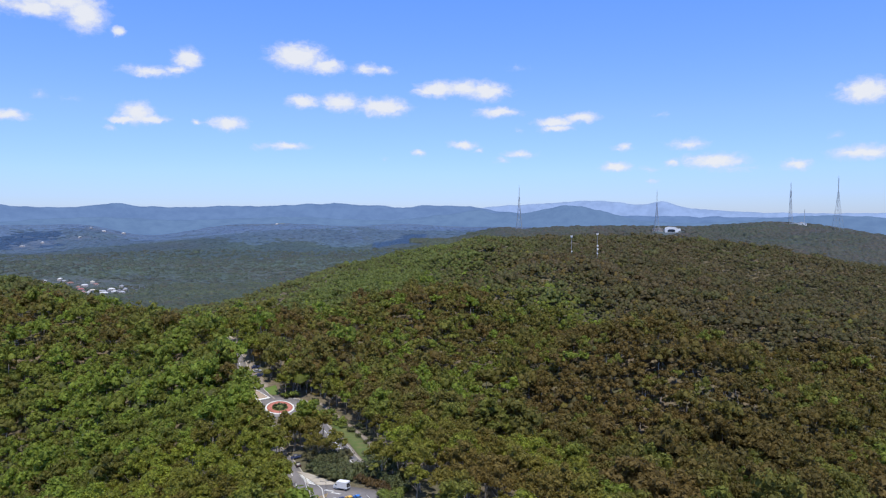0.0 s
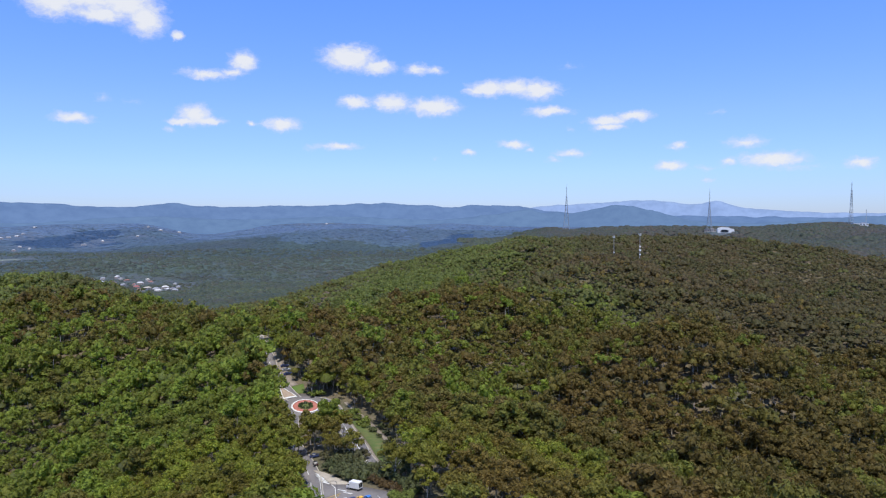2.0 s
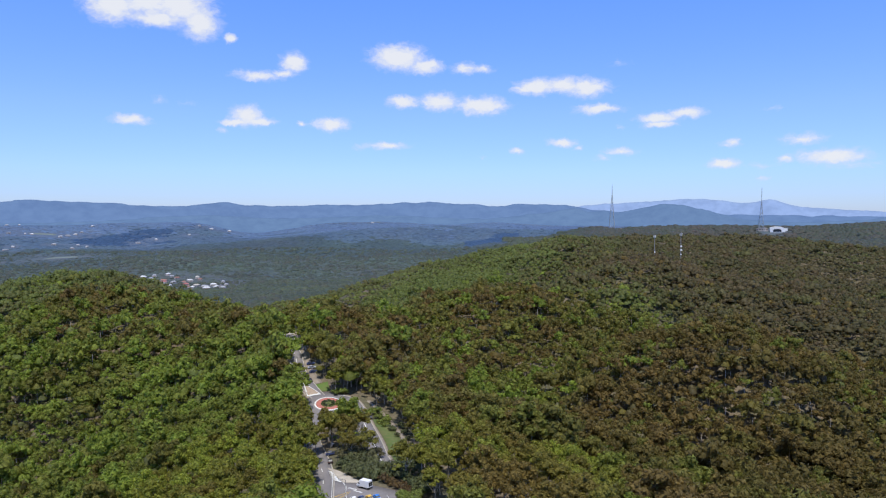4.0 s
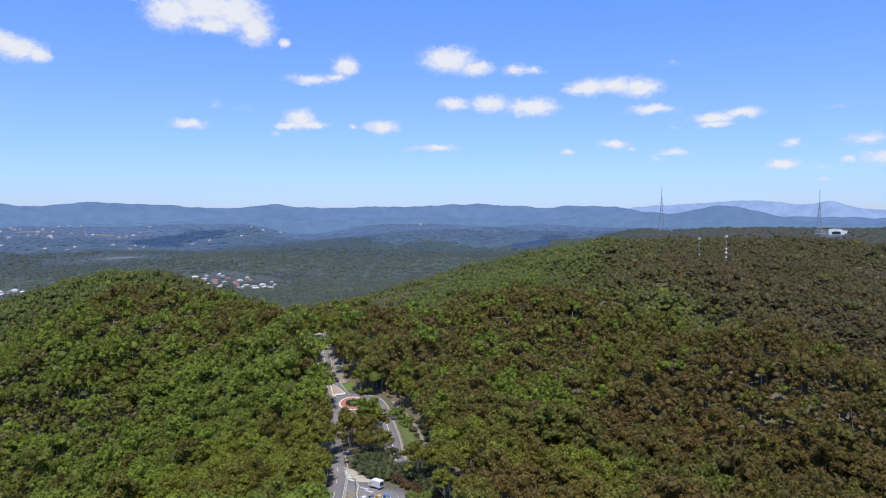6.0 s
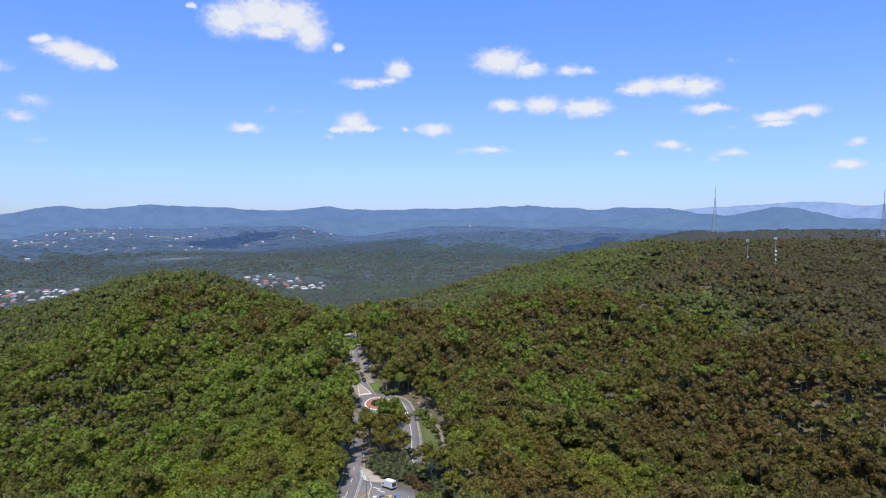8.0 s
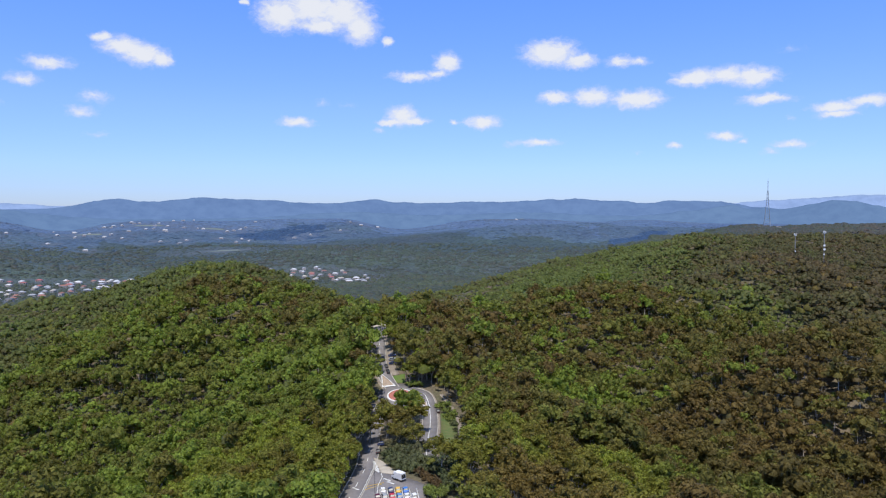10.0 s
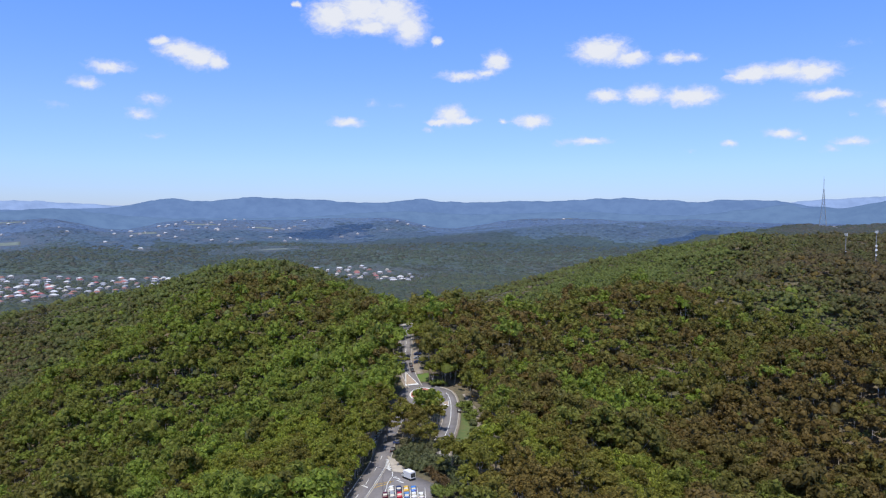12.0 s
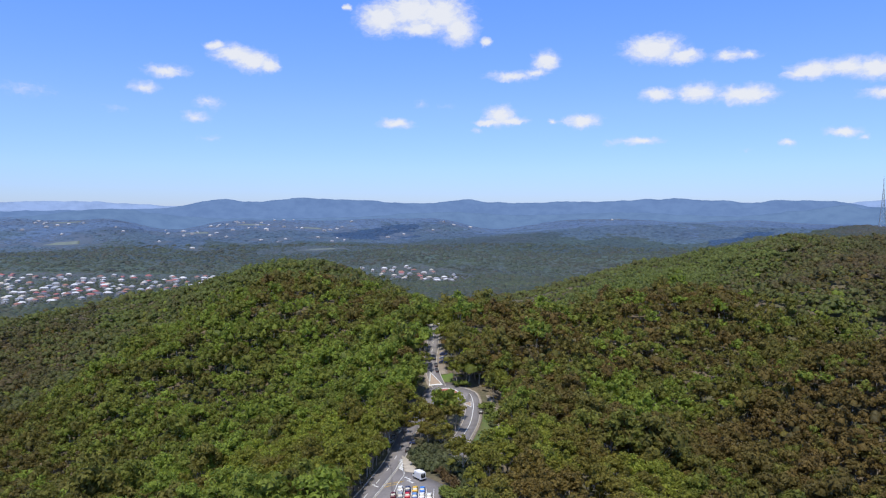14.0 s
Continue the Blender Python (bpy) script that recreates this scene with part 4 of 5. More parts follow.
for k in range(6):
    x, y = -36.3 + 2.37 * k, 224.4 + 0.42 * k
    patch("bay_line", [(x, y), (x + 0.2, y + 0.05), (x + 4.9, y - 9.4), (x + 4.7, y - 9.5)], 0.21, PAINT, marks, 4, 0.03)
for x, y in ((-36.9, 232.0), (-34.4, 229.4), (-44.6, 224.2)):
    patch("arrow", [(x - 1.3, y + 0.5), (x - 0.9, y + 0.9), (x + 1.6, y - 0.5), (x + 1.2, y - 0.9)], 0.21, PAINT, marks, 3, 0.03)
    patch("arrow_head", [(x - 1.7, y + 0.4), (x - 0.7, y + 1.3), (x - 1.4, y + 1.4), (x - 1.9, y + 1.1)], 0.215, PAINT, marks, 3, 0.03)
for x, y, dx, dy in ((-42.3, 225.4, 5.3, 4.2), (-41.0, 223.0, 3.9, 5.2)):
    patch("yellow_line", [(x, y), (x + dx, y + dy), (x + dx - 0.2, y + dy + 0.3), (x - 0.2, y + 0.3)], 0.21, YELLOW, marks, 3, 0.03)


def ring(name, centre, inner, outer, lift, mat, parent=None, thick=0.2, steps=40):
    """A flat ring, or a disc for inner 0, on the land."""
    a = np.linspace(0, 2 * math.pi, steps + 1)
    rows = [(inner, thick), (inner, 0.0), ((inner + outer) / 2, 0.0), (outer, 0.0), (outer, thick)]
    p = np.array([[(centre[0] + r * math.cos(q), centre[1] + r * math.sin(q), drop) for q in a] for r, drop in rows])
    p[..., 2] = land(p[..., 0], p[..., 1]) + lift - p[..., 2]
    return mesh_object(name, p.reshape(-1, 3), grid_faces(5, len(a)), [mat], parent)


tagged(ring("road_circle", CIRCLE, 0.0, 12.0, 0.17, ASPHALT), "grey asphalt ring of the roundabout", "road", kind="structure")
island = tagged(empty("roundabout", "round island with red brick rim and planted middle", "roundabout", pose(0, 0, 0)))
ring("kerb", CIRCLE, 6.0, 6.8, 0.34, PAINT, island)
ring("brick_rim", CIRCLE, 3.6, 6.0, 0.40, BRICK_RED, island)
ring("garden", CIRCLE, 0.0, 3.6, 0.5, GRASS, island)


def splitter(corners, label):
    """A raised triangular traffic island with a white painted border."""
    thing = empty("traffic_island", label, "traffic island", pose(0, 0, 0))
    c = np.array(corners, float)
    middle = c.mean(0)
    small = middle + 0.78 * (c - middle)
    patch("border", [c[0], c[1], c[2], c[2]], 0.24, PAINT, thing, 8, 0.04)
    patch("island_top", [small[0], small[1], small[2], small[2]], 0.34, PAVING, thing, 8, 0.12)


splitter([(-96.5, 358.5), (-89.5, 344.5), (-83.5, 347.8)], "tan triangular traffic island with white painted border")
splitter([(-66.0, 335.0), (-63.6, 339.0), (-60.9, 333.0)], "small triangular traffic island with white painted border")

for k, (line, wide) in enumerate(((ROAD_LINES[0], 3.5), (ROAD_LINES[1], 3.2), (ROAD_LINES[2], 3.2))):
    for side in (-1, 1):
        lo, hi = sorted((side * wide, side * (wide + 0.35)))
        tagged(ribbon("trim_kerb", line, lo, hi, 0.30, CONCRETE), "pale concrete kerb along the road", "kerb", kind="structure")
tagged(ribbon("verge_sandy", ROAD_LINES[2], -4.4, -3.55, 0.12, DIRT), "bare sandy verge beside the road", "verge", kind="structure")
tagged(ribbon("verge_sandy", ROAD_LINES[2], 3.55, 4.8, 0.12, DIRT), "bare sandy verge beside the road", "verge", kind="structure")
tagged(ribbon("verge_grass", ROAD_LINES[2][14:], -11.5, -4.8, 0.10, GRASS), "green grass bank below the road", "grass bank", kind="structure")
tagged(ribbon("verge_sandy", ROAD_LINES[1], -5.0, -3.55, 0.12, DIRT), "bare sandy verge beside the road", "verge", kind="structure")
tagged(ribbon("verge_sandy", ROAD_LINES[1][6:], 3.55, 7.5, 0.12, DIRT), "bare sandy parking verge under the gum trees", "verge", kind="structure")
tagged(ribbon("path_dirt", smooth_line([(-60, 350), (-55, 344), (-46, 331), (-38, 312), (-32, 295), (-27, 276)]), -1.0, 1.0, 0.1, DIRT), "pinkish dirt track through the trees", "path", kind="structure")
tagged(ribbon("path_track", smooth_line([(-88, 480), (-62, 500), (-35, 512), (-10, 515)]), -2.5, 2.5, 0.1, DIRT), "pinkish dirt track across the slope", "path", kind="structure")
tagged(patch("verge_lawn", [(-84.5, 351.0), (-80.5, 352.5), (-84.0, 361.0), (-89.0, 356.5)], 0.2, BRIGHT_GRASS), "bright green lawn beside the roundabout", "lawn", kind="structure")
tagged(patch("pavement_pad", [(-136, 431), (-125, 428), (-138, 462), (-150, 461)], 0.24, PALE_PAVING), "pale paved turning place at the road's end", "pavement", kind="structure")

# ---- vehicles ----
TYRE = material("tyre_rubber", (0.02, 0.02, 0.02), 0.9)
CHROME = material("wheel_alloy", (0.5, 0.5, 0.52), 0.35, 1.0)
LAMP_RED = material("tail_lamp", (0.35, 0.02, 0.02), 0.3)
LAMP_CLEAR = material("head_lamp", (0.7, 0.7, 0.68), 0.2)
GLASS = material("tinted_glass", (0.02, 0.025, 0.03), 0.35, specular=0.45)
CAR_PAINTS = {}


def car_paint(colour):
    if colour not in CAR_PAINTS:
        CAR_PAINTS[colour] = material("car_paint", colour, 0.45, second=tuple(0.92 * c for c in colour), scale=2.0, specular=0.4)
    return CAR_PAINTS[colour]


def wheels(thing, spots_xy, radius):
    for x, y in spots_xy:
        wheel = part("wheel", disc(bmesh.new(), radius, 0.22, (x, y, radius)), TYRE, thing)
        part("rim", disc(bmesh.new(), radius * 0.62, 0.24, (x, y, radius)), CHROME, wheel, "silver alloy rim")


def car(word, colour, x, y, turn, wagon=False):
    """A parked car, nose along its own x."""
    thing = empty("car", f"{word} car parked on the asphalt", "car", on_land(x, y, turn, 0.16), "parked cars")
    paint = car_paint(colour)
    part("body", loft(bmesh.new(), [(-2.15, 0.74, 0.62, 0.35, 0.82), (-2.0, 0.84, 0.72, 0.25, 0.95), (-1.1, 0.88, 0.78, 0.22, 0.98), (0.9, 0.88, 0.78, 0.22, 0.95),
                                   (1.8, 0.84, 0.70, 0.25, 0.82), (2.15, 0.70, 0.55, 0.35, 0.68)]), paint, thing)
    tail = -1.95 if wagon else -1.5
    part("cabin_glass", loft(bmesh.new(), [(tail, 0.74, 0.60, 0.93, 0.96), (tail + 0.45, 0.76, 0.60, 0.93, 1.40), (0.2, 0.76, 0.60, 0.93, 1.42), (0.95, 0.74, 0.58, 0.92, 0.96)]), GLASS, thing, "dark tinted windows")
    part("roof", loft(bmesh.new(), [(tail + 0.42, 0.60, 0.52, 1.38, 1.43), (-0.4, 0.64, 0.54, 1.40, 1.48), (0.25, 0.60, 0.52, 1.40, 1.45)]), paint, thing)
    wheels(thing, [(sx * 1.32, sy * 0.78) for sx in (-1, 1) for sy in (-1, 1)], 0.32)
    for sy in (-1, 1):
        part("headlight", box(bmesh.new(), (0.12, 0.32, 0.14), (2.06, sy * 0.50, 0.66)), LAMP_CLEAR, thing, "clear headlight")
        part("tail_light", box(bmesh.new(), (0.1, 0.26, 0.16), (-2.12, sy * 0.52, 0.76)), LAMP_RED, thing, "red tail light")
    return thing


WHITE, BLACK, NAVY, GOLD, BLUE, RED, GREY = (0.75, 0.75, 0.75), (0.02, 0.02, 0.025), (0.03, 0.045, 0.12), (0.75, 0.45, 0.05), (0.04, 0.20, 0.62), (0.5, 0.03, 0.05), (0.30, 0.32, 0.35)
BAY_TURN = 118.0
for k, (word, colour) in enumerate((("white", WHITE), ("dark navy", NAVY), ("golden yellow", GOLD), ("bright blue", BLUE))):
    car(word, colour, -33.9 + 2.37 * k, 222.2 + 0.4 * k, BAY_TURN)
for k, (word, colour) in enumerate((("dark maroon", (0.10, 0.02, 0.04)), ("grey", GREY), ("red", RED), ("pale blue", (0.12, 0.25, 0.5)), ("white", WHITE), ("white", WHITE))):
    car(word, colour, -33.5 + 2.25 * k, 217.2 + 0.45 * k, BAY_TURN, k % 2 == 1)
for word, colour, x, y, turn in (("black", BLACK, -93.0, 360.0, 124), ("black", BLACK, -96.4, 365.4, 122), ("dark navy", NAVY, -94.2, 369.0, 25), ("grey", GREY, -96.4, 373.5, 25), ("black", BLACK, -101.3, 372.5, 118),
                                 ("dark navy", NAVY, -98.5, 378.0, 25), ("dark navy", NAVY, -84.8, 324.0, 106), ("black", BLACK, -81.8, 314.0, 106), ("white", WHITE, -79.8, 305.5, 108), ("white", WHITE, -71.8, 285.0, 112),
                                 ("grey", GREY, -69.5, 277.5, 112), ("white", WHITE, -66.6, 270.5, 111), ("black", BLACK, -63.6, 263.0, 111), ("dark navy", NAVY, -55.0, 269.0, 20), ("black", BLACK, -52.6, 259.5, 110), ("black", BLACK, -54.2, 329.0, 112)):
    car(word, colour, x, y, turn)


def van(x, y, turn):
    """A white box van with a cab and dark rear doors."""
    thing = empty("box_van", "white box van parked at the edge of the asphalt", "van", on_land(x, y, turn, 0.16))
    paint = car_paint((0.8, 0.8, 0.8))
    bm = box(bmesh.new(), (4.0, 2.1, 2.2), (-0.9, 0, 1.75))
    bmesh.ops.bevel(bm, geom=bm.edges[:], offset=0.08, segments=2, affect="EDGES")
    part("box_body", bm, paint, thing)
    part("cab", loft(bmesh.new(), [(1.12, 0.98, 0.86, 0.45, 2.1), (1.7, 0.98, 0.84, 0.45, 2.1), (2.35, 0.96, 0.80, 0.45, 1.35), (2.75, 0.88, 0.72, 0.45, 1.15)]), paint, thing)
    part("windscreen", loft(bmesh.new(), [(1.85, 0.80, 0.70, 1.4, 2.02), (2.36, 0.86, 0.78, 1.3, 1.40)]), GLASS, thing, "dark windscreen")
    for sy in (-1, 1):
        part("side_window", box(bmesh.new(), (0.7, 0.06, 0.5), (1.5, sy * 0.93, 1.65)), GLASS, thing, "dark side window")
        part("rear_door", box(bmesh.new(), (0.05, 0.75, 1.3), (-2.93, sy * 0.42, 1.75)), GLASS, thing, "dark rear door")
    part("chassis", box(bmesh.new(), (5.2, 1.5, 0.25), (-0.1, 0, 0.5)), TYRE, thing)
    wheels(thing, [(sx, sy * 0.88) for sx in (-1.9, 1.75) for sy in (-1, 1)], 0.38)
    return thing


van(-33.1, 232.6, 150)

# ---- street furniture ----
STEEL = material("galvanised_steel", (0.33, 0.36, 0.40), 0.6, 0.0, second=(0.26, 0.29, 0.33), scale=1.0)
DARK_STEEL = material("dark_painted_steel", (0.06, 0.065, 0.07), 0.5, scale=1.0)
LAMP_GREY = material("weathered_grey_housing", (0.22, 0.22, 0.23), 0.95, specular=0.1)
TIMBER = material("weathered_timber", (0.16, 0.12, 0.09), 0.9, second=(0.10, 0.08, 0.06), scale=2.0)


def street_lamp(x, y, turn):
    thing = empty("street_lamp", "dark steel street lamp standing beside the asphalt", "street lamp", Matrix.Translation((x, y, height(x, y))) @ pose(0, 0, 0, 0, 0, turn), "street lamps")
    part("pole", bar(bmesh.new(), (0, 0, 0), (0, 0, 7.6), 0.06, 8), DARK_STEEL, thing)
    part("arm", bar(bmesh.new(), (0, 0, 7.5), (1.3, 0, 7.9), 0.05, 6), DARK_STEEL, thing)
    part("lamp_head", box(bmesh.new(), (0.7, 0.26, 0.14), (1.6, 0, 7.92), 0.8), LAMP_GREY, thing, "grey lamp head")


for x, y, turn in ((-36.3, 220.9, 200), (-45.2, 213.5, 20), (-49.2, 257.0, 200), (-74.5, 326.5, 300)):
    street_lamp(x, y, turn)


def bollard(x, y):
    thing = empty("bollard", "short weathered timber bollard beside the kerb", "bollard", on_land(x, y), "bollards along the car park")
    bm = box(bmesh.new(), (0.2, 0.2, 1.1), (0, 0, 0.45), 0.9)
    part("post", bm, TIMBER, thing)
    part("cap", box(bmesh.new(), (0.22, 0.22, 0.06), (0, 0, 1.03)), PAINT, thing, "white painted cap")


for px, py in ROAD_LINES[0][4:30:2] + (-4.3, -1.2):
    bollard(px, py)


# ---- towers on the ridge ----
def lattice_tower(x, y, base, waist, top, foot, wide_mast, name="transmission_tower", label="tall grey lattice steel television tower on the ridge"):
    """Four tapering legs with rings and cross bracing, and a slim antenna mast on top; heights over the ground."""
    thing = empty(name, label, "tower", Matrix.Translation((x, y, height(x, y) + base)), "towers on the ridge")
    levels = 9

    def half(h):
        return foot / 2 * (1 - h / waist) ** 1.25 + wide_mast / 2

    heights = [waist * (1 - (1 - k / levels) ** 1.25) for k in range(levels + 1)]
    corners = ((-1, -1), (1, -1), (1, 1), (-1, 1))
    for sx, sy in corners:
        v, f = tube([(sx * half(h), sy * half(h), h) for h in heights], [0.5] * len(heights), 4)
        mesh_object("leg", v, f, [STEEL], thing)
    for a, b in zip(heights, heights[1:]):
        for k in range(4):
            (px, py), (qx, qy) = corners[k], corners[(k + 1) % 4]
            part("brace", bar(bmesh.new(), (px * half(a), py * half(a), a), (qx * half(b), qy * half(b), b), 0.2, 3), STEEL, thing)
            part("brace", bar(bmesh.new(), (qx * half(a), qy * half(a), a), (px * half(b), py * half(b), b), 0.2, 3), STEEL, thing)
            part("cross_beam", bar(bmesh.new(), (px * half(b), py * half(b), b), (qx * half(b), qy * half(b), b), 0.3, 3), STEEL, thing)
    part("platform", box(bmesh.new(), (wide_mast + 3, wide_mast + 3, 1.0), (0, 0, waist * 0.62)), STEEL, thing)
    part("antenna_mast", bar(bmesh.new(), (0, 0, waist - 1), (0, 0, top), wide_mast * 0.4, 6), STEEL, thing)
    part("antenna_tip", bar(bmesh.new(), (0, 0, top - 0.5), (0, 0, top + 8), 0.25, 4), STEEL, thing)
    return thing


for x, y, waist, top_z, foot, mast in ((240, 2290, 108, 296, 17, 2.2), (830, 2820, 112, 302, 18, 2.2), (1363, 2850, 130, 332, 10, 3.0), (1522, 2800, 150, 352, 30, 3.4)):
    ground = height(x, y)
    lattice_tower(x, y, 0, min(waist, top_z - ground - 25), top_z - ground - 8, foot, mast)
slim = empty("radio_mast", "slim grey radio mast beside the tall tower", "mast", Matrix.Translation((1418, 2850, height(1418, 2850))))
part("pole", bar(bmesh.new(), (0, 0, 0), (0, 0, 62), 0.8, 6), STEEL, slim)
part("cross_arm", bar(bmesh.new(), (-3, 0, 55), (3, 0, 55), 0.35, 4), STEEL, slim)

PALE_STEEL = material("pale_grey_steel", (0.30, 0.29, 0.29), 0.6, second=(0.24, 0.23, 0.23), scale=1.0)
WHITE_PANEL = material("white_panel", (0.78, 0.78, 0.78), 0.5, second=(0.68, 0.68, 0.68), scale=0.5)


def phone_mast(x, y, top, label, dishes):
    """A mast with antenna panels and dishes over the canopy."""
    thing = empty("phone_mast", label, "mast", Matrix.Translation((x, y, height(x, y))), "masts on the hill")
    part("pole", bar(bmesh.new(), (0, 0, 0), (0, 0, top), 0.4, 8), PALE_STEEL, thing)
    part("head_frame", box(bmesh.new(), (2.4, 2.4, 0.3), (0, 0, top - 2.2)), STEEL, thing)
    for k in range(3):
        a = 2.1 * k + 0.4
        part("antenna_panel", box(bmesh.new(), (0.5, 0.5, 2.6), (1.25 * math.cos(a), 1.25 * math.sin(a), top - 1.2)), WHITE_PANEL, thing, "white antenna panel")
    for dish_z, size in dishes:
        bm = bmesh.new()
        bmesh.ops.create_cone(bm, cap_ends=True, segments=16, radius1=size * 0.3, radius2=size, depth=size * 0.5, matrix=Matrix.Translation((0.2, -size * 0.6, dish_z)) @ Matrix.Rotation(math.pi / 2, 4, "X"))
        part("dish", bm, WHITE_PANEL, thing, "white dish antenna")


MAST_A, MAST_B = (156, 880), (177, 832)
phone_mast(*MAST_A, 176 - height(*MAST_A), "grey pole mast rising above the trees", [(16, 0.8)])
phone_mast(*MAST_B, 180 - height(*MAST_B), "grey mast with white panels and dishes above the trees", [(29, 1.1), (25, 1.2), (20, 0.9)])

# ---- buildings ----
ROOF_COLOURS = {"white": (0.62, 0.62, 0.63), "pale grey": (0.36, 0.37, 0.40), "terracotta": (0.34, 0.17, 0.13), "red": (0.38, 0.13, 0.12), "dark grey": (0.14, 0.14, 0.16), "cream": (0.55, 0.50, 0.42)}
ROOFS = {word: material("roof_" + word.replace(" ", "_"), colour, 0.5, second=tuple(0.85 * c for c in colour), scale=0.3) for word, colour in ROOF_COLOURS.items()}
RENDER_WALL = material("rendered_wall", (0.52, 0.47, 0.43), 0.9, second=(0.30, 0.25, 0.23), scale=0.04)


def house(word, x, y, turn, long, deep, tall, kind="house", label=""):
    """A house with eaves, a hipped roof, a door and windows."""
    label = label or f"small house with {word} hipped roof among valley trees"
    thing = empty(kind, label, kind.replace("_", " "), Matrix.Translation((x, y, height(x, y))) @ pose(0, 0, 0, 0, 0, turn), "houses in the valley")
    part("wall", box(bmesh.new(), (long, deep, tall + 3), (0, 0, tall / 2 - 1.5)), RENDER_WALL, thing)
    bm, rise, e = bmesh.new(), deep * 0.3, 0.35
    low = [bm.verts.new((sx * (long / 2 + e), sy * (deep / 2 + e), tall)) for sx, sy in ((-1, -1), (1, -1), (1, 1), (-1, 1))]
    a, b = bm.verts.new((-(long - deep) / 2 - 0.2, 0, tall + rise)), bm.verts.new(((long - deep) / 2 + 0.2, 0, tall + rise))
    for f in ((low[0], low[1], b, a), (low[2], low[3], a, b), (low[1], low[2], b), (low[3], low[0], a), tuple(low[::-1])):
        bm.faces.new(f)
    part("roof", bm, ROOFS[word], thing, f"{word} hipped roof")
    part("door", box(bmesh.new(), (1.0, 0.1, 2.1), (long * 0.08, -deep / 2 - 0.03, 1.05)), TIMBER, thing)
    for k in (-0.3, 0.3):
        part("window", box(bmesh.new(), (1.8, 0.1, 1.2), (long * k, -deep / 2 - 0.03, 1.7)), GLASS, thing)
    return thing


def make_houses():
    words = ["white"] * 5 + ["pale grey"] * 4 + ["terracotta"] * 3 + ["red"] * 2 + ["dark grey"] * 2 + ["cream"] * 2
    for x, y in HOUSE_SPOTS:
        house(words[plan_rng.integers(len(words))], x, y, plan_rng.choice([20, 110, 25, 60]) + plan_rng.uniform(-8, 8), plan_rng.uniform(10, 19), plan_rng.uniform(8, 11), plan_rng.uniform(2.8, 5.2))
    for x, y in FARM_SPOTS:
        house(words[plan_rng.integers(8)], x, y, plan_rng.uniform(0, 180), plan_rng.uniform(11, 22), plan_rng.uniform(7, 11), plan_rng.uniform(3.0, 5.0), "farmhouse", "pale-roofed farmhouse in the wooded valley")


make_houses()
# pale grass with the valley's haze mixed into its colour
HAZED_DRY_GRASS = material("hazed_pale_grass", (0.16, 0.19, 0.165), 0.95, second=(0.12, 0.15, 0.135), scale=0.02)
for x, y, a, b, turn in PADDOCKS:
    c, s = math.cos(radians(turn)), math.sin(radians(turn))
    corners = [(x + u * a * c - v * b * s, y + u * a * s + v * b * c) for u, v in ((-0.6, -0.5), (0.7, -0.7), (0.5, 0.7), (-0.3, 0.6))]
    tagged(patch("paddock_grass", corners, 0.6, HAZED_DRY_GRASS, None, 8, 0.8), "pale grassy paddock in the wooded valley", "paddock", kind="structure")


def station(x, y, turn, long, deep, tall, label, doors, wall):
    """A low flat building with a parapet and dark windows."""
    thing = empty("station_building", label, "building", Matrix.Translation((x, y, height(x, y))) @ pose(0, 0, 0, 0, 0, turn), "buildings by the towers")
    part("wall", box(bmesh.new(), (long, deep, tall + 6), (0, 0, tall / 2 - 3)), wall, thing)
    part("roof", box(bmesh.new(), (long + 1.5, deep + 1.5, 1.0), (0, 0, tall + 0.5)), wall, thing)
    part("roof_unit", box(bmesh.new(), (long * 0.2, deep * 0.5, 2.0), (long * 0.2, 0, tall + 2)), RENDER_WALL, thing)
    for k in range(doors):
        part("window", box(bmesh.new(), (long * 0.5 / doors, 0.4, tall * 0.45), (long * ((k + 0.5) / doors - 0.5), -deep / 2 - 0.1, tall * 0.45)), GLASS, thing, "dark window opening")


def arch(bm, half, spring, rise, y0, y1, base):
    """A solid vaulted body from y0 to y1, straight to the spring line and rounded above it."""
    outline = [(-half, base), (half, base)] + [(half * math.cos(q), spring + rise * math.sin(q)) for q in np.linspace(0, math.pi, 17)]
    rings = [[bm.verts.new((px, py, pz)) for px, pz in outline] for py in (y0, y1)]
    for k in range(len(outline)):
        j = (k + 1) % len(outline)
        bm.faces.new((rings[0][k], rings[0][j], rings[1][j], rings[1][k]))
    bm.faces.new(rings[0][::-1])
    bm.faces.new(rings[1])
    return bm


def studio_hall(x, y, turn):
    """The vaulted white hall with a wide dark arch in its front."""
    thing = empty("studio_hall", "white vaulted studio hall with a dark arched opening on the ridge", "building", Matrix.Translation((x, y, height(x, y))) @ pose(0, 0, 0, 0, 0, turn), "buildings by the towers")
    part("shell", arch(bmesh.new(), 24.0, 11.0, 8.0, -11.0, 11.0, -6.0), WHITE_PANEL, thing)
    part("opening", arch(bmesh.new(), 14.0, 5.0, 4.5, -11.3, -10.9, -1.0), GLASS, thing, "dark arched opening")
    part("side_wing", box(bmesh.new(), (12, 16, 18), (29, 0, 3)), WHITE_PANEL, thing, "white flat-roofed side wing")


studio_hall(884, 2815, -10)
station(838, 2835, -10, 40, 16, 8, "low grey studio wing on the wooded ridge", 5, RENDER_WALL)
station(262, 2285, 0, 26, 12, 7, "low white station building below the lattice tower", 3, WHITE_PANEL)
station(1388, 2835, 10, 60, 14, 7, "low white station building below the lattice tower", 5, WHITE_PANEL)

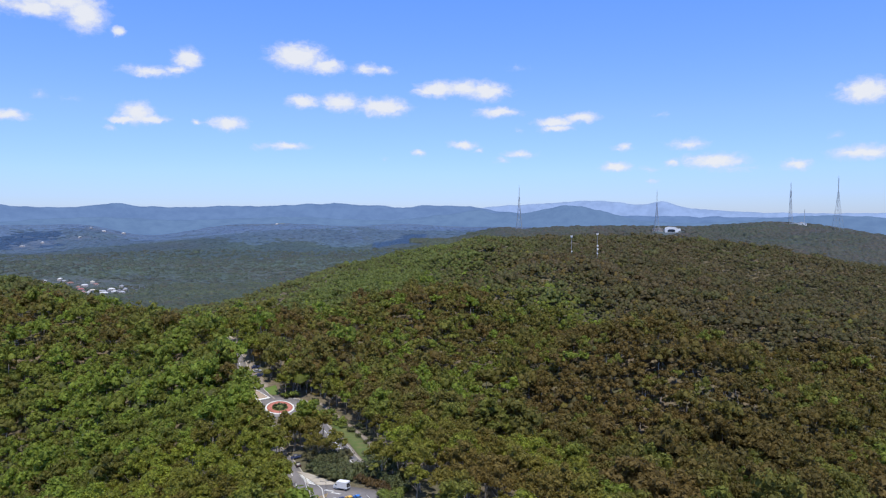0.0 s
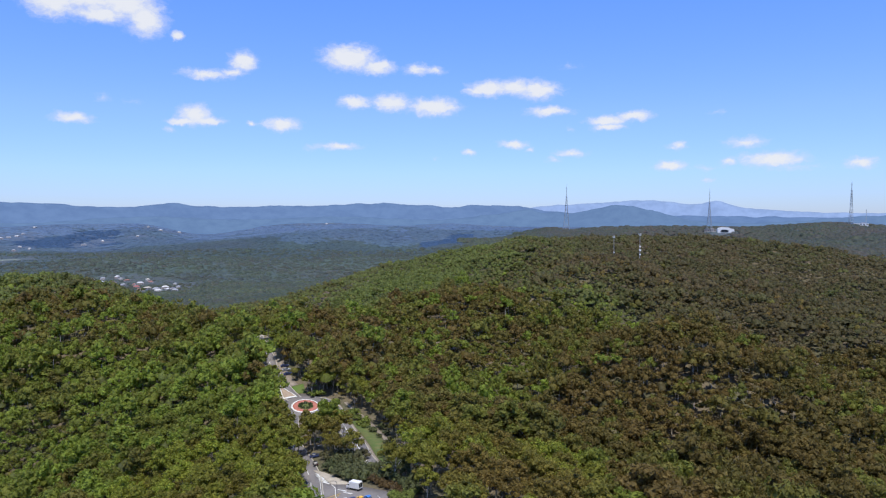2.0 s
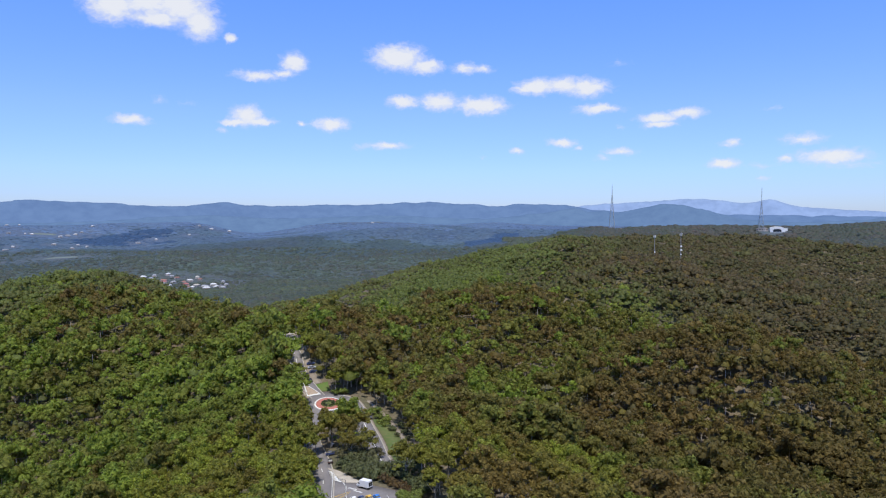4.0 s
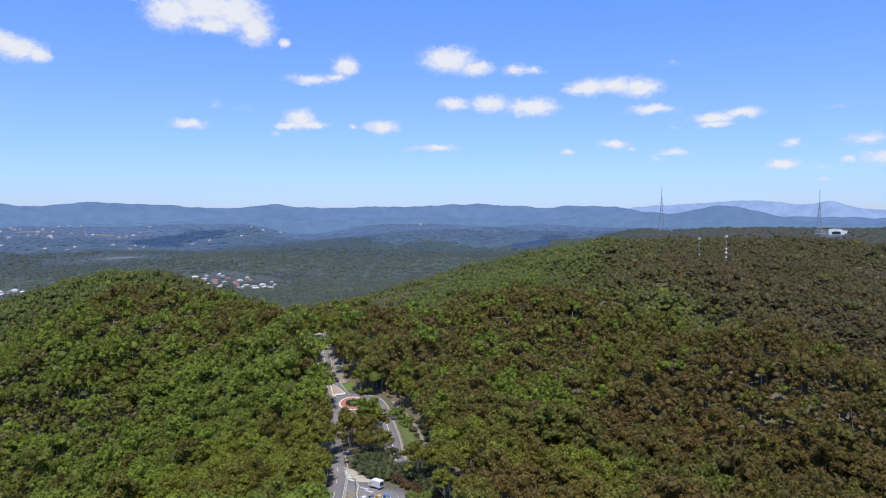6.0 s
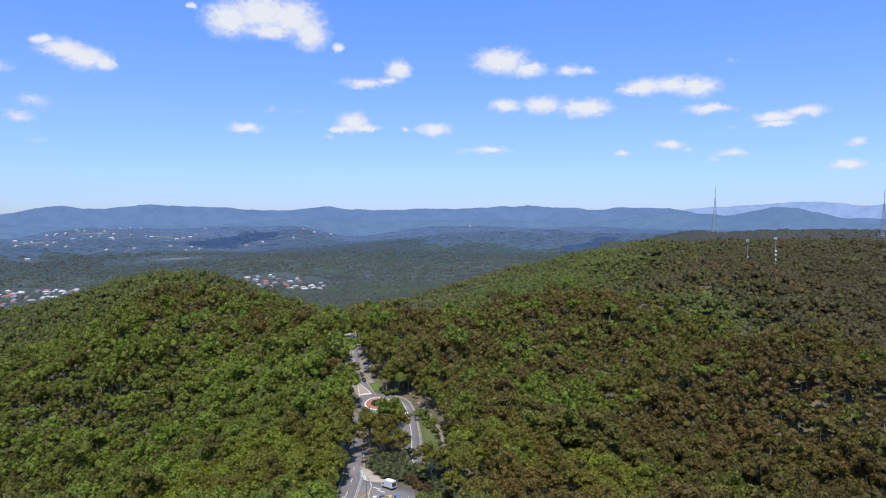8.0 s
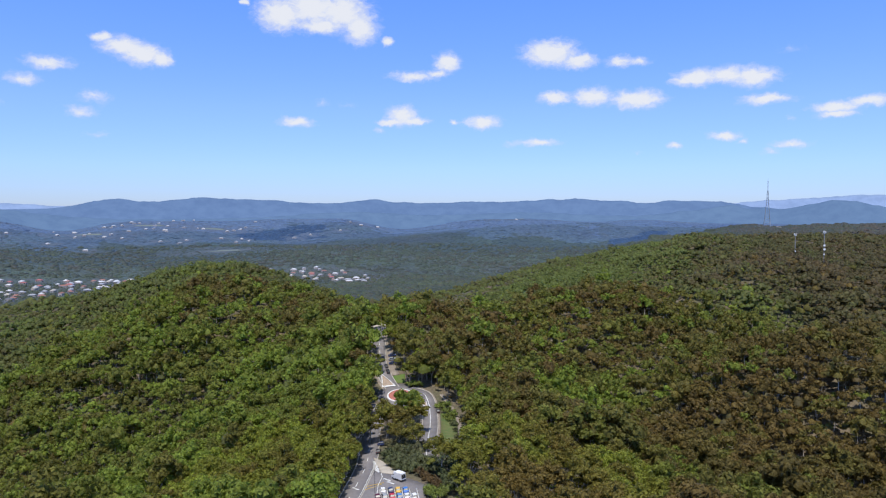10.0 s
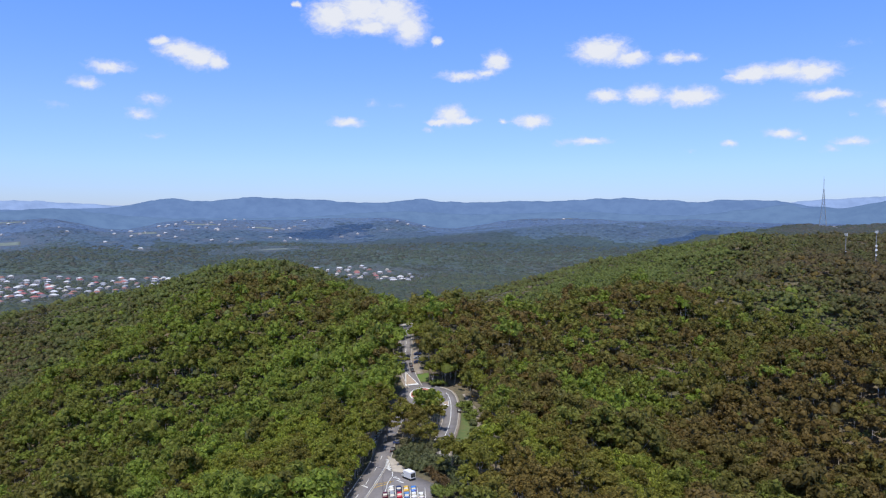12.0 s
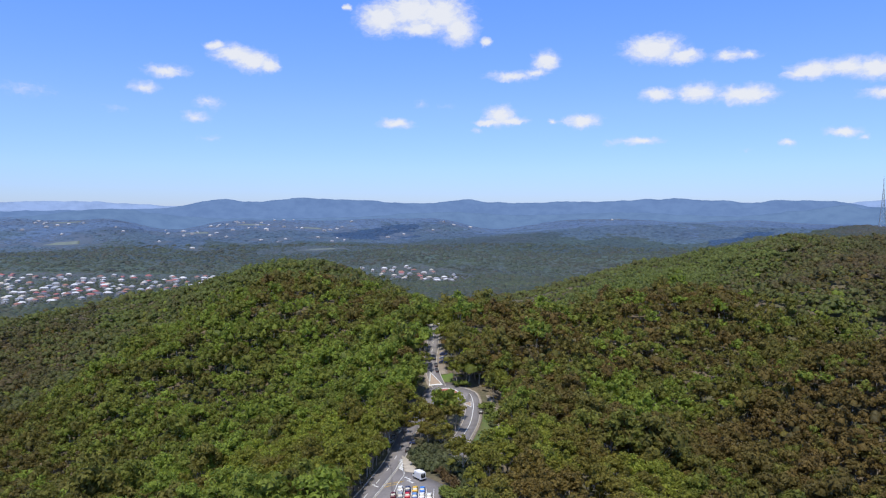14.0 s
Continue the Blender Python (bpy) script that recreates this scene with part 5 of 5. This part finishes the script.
# ---- bushes round the car park ----
SHRUB_GREY = leaf_material("grey_green_shrub", (0.064, 0.080, 0.034), (0.100, 0.118, 0.045), (0.115, 0.095, 0.048), 0.2, True)
SHRUB_BROWN = leaf_material("russet_shrub", (0.085, 0.056, 0.024), (0.13, 0.085, 0.03), (0.115, 0.07, 0.026), 0.2, True)

SHRUB_GREEN = leaf_material("bright_green_shrub", (0.100, 0.120, 0.028), (0.170, 0.215, 0.040), (0.140, 0.125, 0.040), 0.2, True)


def shrub(x, y, size, mat, label):
    thing = empty("shrub", label, "shrub", Matrix.Translation((x, y, height(x, y))) @ pose(0, 0, 0, 0, 0, rng.uniform(0, 360)), "shrubs beside the car park")
    verts, faces = crown(6, 42, 0.34, size, 0.2, size * 1.1)
    mesh_object("foliage", verts, faces, [mat], thing)
    v, f = tube([(0, 0, -0.4), (0.1, 0, size * 0.3), (0, 0.1, size * 0.7)], (0.14, 0.1, 0.05), 5)
    mesh_object("stem", v, f, [BARK], thing)


for x, y, size in ((-27.5, 237.5, 2.4), (-24.5, 235.0, 2.0), (-22.0, 233.0, 2.3), (-19.0, 230.0, 2.2), (-17.5, 226.5, 2.0)):
    shrub(x, y, size, SHRUB_BROWN, "russet brown shrub at the edge of the car park")
for x, y, size in ((-36.5, 241.5, 2.4), (-33.0, 243.5, 2.8), (-38.5, 246.5, 2.5), (-30.0, 241.0, 2.6), (-34.5, 248.5, 2.6), (-41.0, 250.5, 2.2), (-29.5, 246.0, 2.8), (-26.0, 241.0, 2.5), (-37.0, 252.5, 2.4), (-44.5, 257.0, 2.5), (-41.0, 258.0, 2.8), (-47.0, 263.5, 2.6), (-43.5, 265.0, 2.9), (-40.5, 262.5, 2.5), (-37.5, 259.0, 2.8), (-48.0, 270.0, 2.6), (-44.5, 272.0, 2.8), (-45.5, 252.8, 2.2), (-41.0, 246.5, 2.4), (-43.0, 261.0, 2.5), (-49.5, 264.5, 2.2), (-39.5, 256.0, 2.7), (-36.0, 263.5, 2.4), (-46.5, 277.0, 2.6), (-50.5, 275.5, 2.4)):
    shrub(x, y, 1.35 * size, SHRUB_GREY, "grey-green shrub beside the paved corner")
for x, y, size in ((-15.5, 233.5, 2.6), (-12.0, 229.0, 2.8), (-17.5, 236.0, 2.4), (-24.0, 243.0, 2.6), (-20.5, 239.5, 2.4), (-27.0, 249.5, 2.8), (-22.5, 250.0, 3.0), (-17.5, 245.0, 2.8), (-24.5, 257.0, 3.0), (-19.0, 255.0, 3.2), (-14.5, 238.0, 2.8), (-15.0, 232.0, 2.5), (-21.0, 262.0, 3.0), (-27.5, 264.5, 2.6), (-23.0, 270.0, 2.8)):
    shrub(x, y, size, SHRUB_GREY, "grey-green shrub on the slope above the car park")
for k in range(20, len(ROAD_LINES[2]) - 2, 3):
    x, y = ROAD_LINES[2][k] + (12.5 + 3.0 * math.sin(k), 2.5)
    shrub(x, y, 1.7 + 0.5 * math.sin(2.3 * k), SHRUB_GREY, "grey-green shrub on the grass bank below the road")
for x, y, size in ((-54.6, 334.0, 2.9), (-53.0, 336.5, 2.6), (-50.5, 330.0, 2.2), (-48.0, 322.5, 2.0), (-46.0, 327.0, 2.4), (-44.5, 318.0, 2.1), (-18.5, 222.5, 2.6), (-15.0, 220.0, 2.8), (-14.0, 224.5, 3.0), (-70.0, 363.0, 2.4), (-66.0, 366.5, 2.8), (-77.0, 350.0, 2.6), (-75.0, 350.5, 2.8), (-72.8, 352.0, 2.5)):
    shrub(x, y, size, SHRUB_GREEN, "leafy bright green shrub at the roadside")
for a in range(7):
    q = 2 * math.pi * a / 7
    shrub(CIRCLE[0] + 2.6 * math.cos(q), CIRCLE[1] + 2.6 * math.sin(q), 1.0, SHRUB_GREY, "low shrub planted in the roundabout garden")
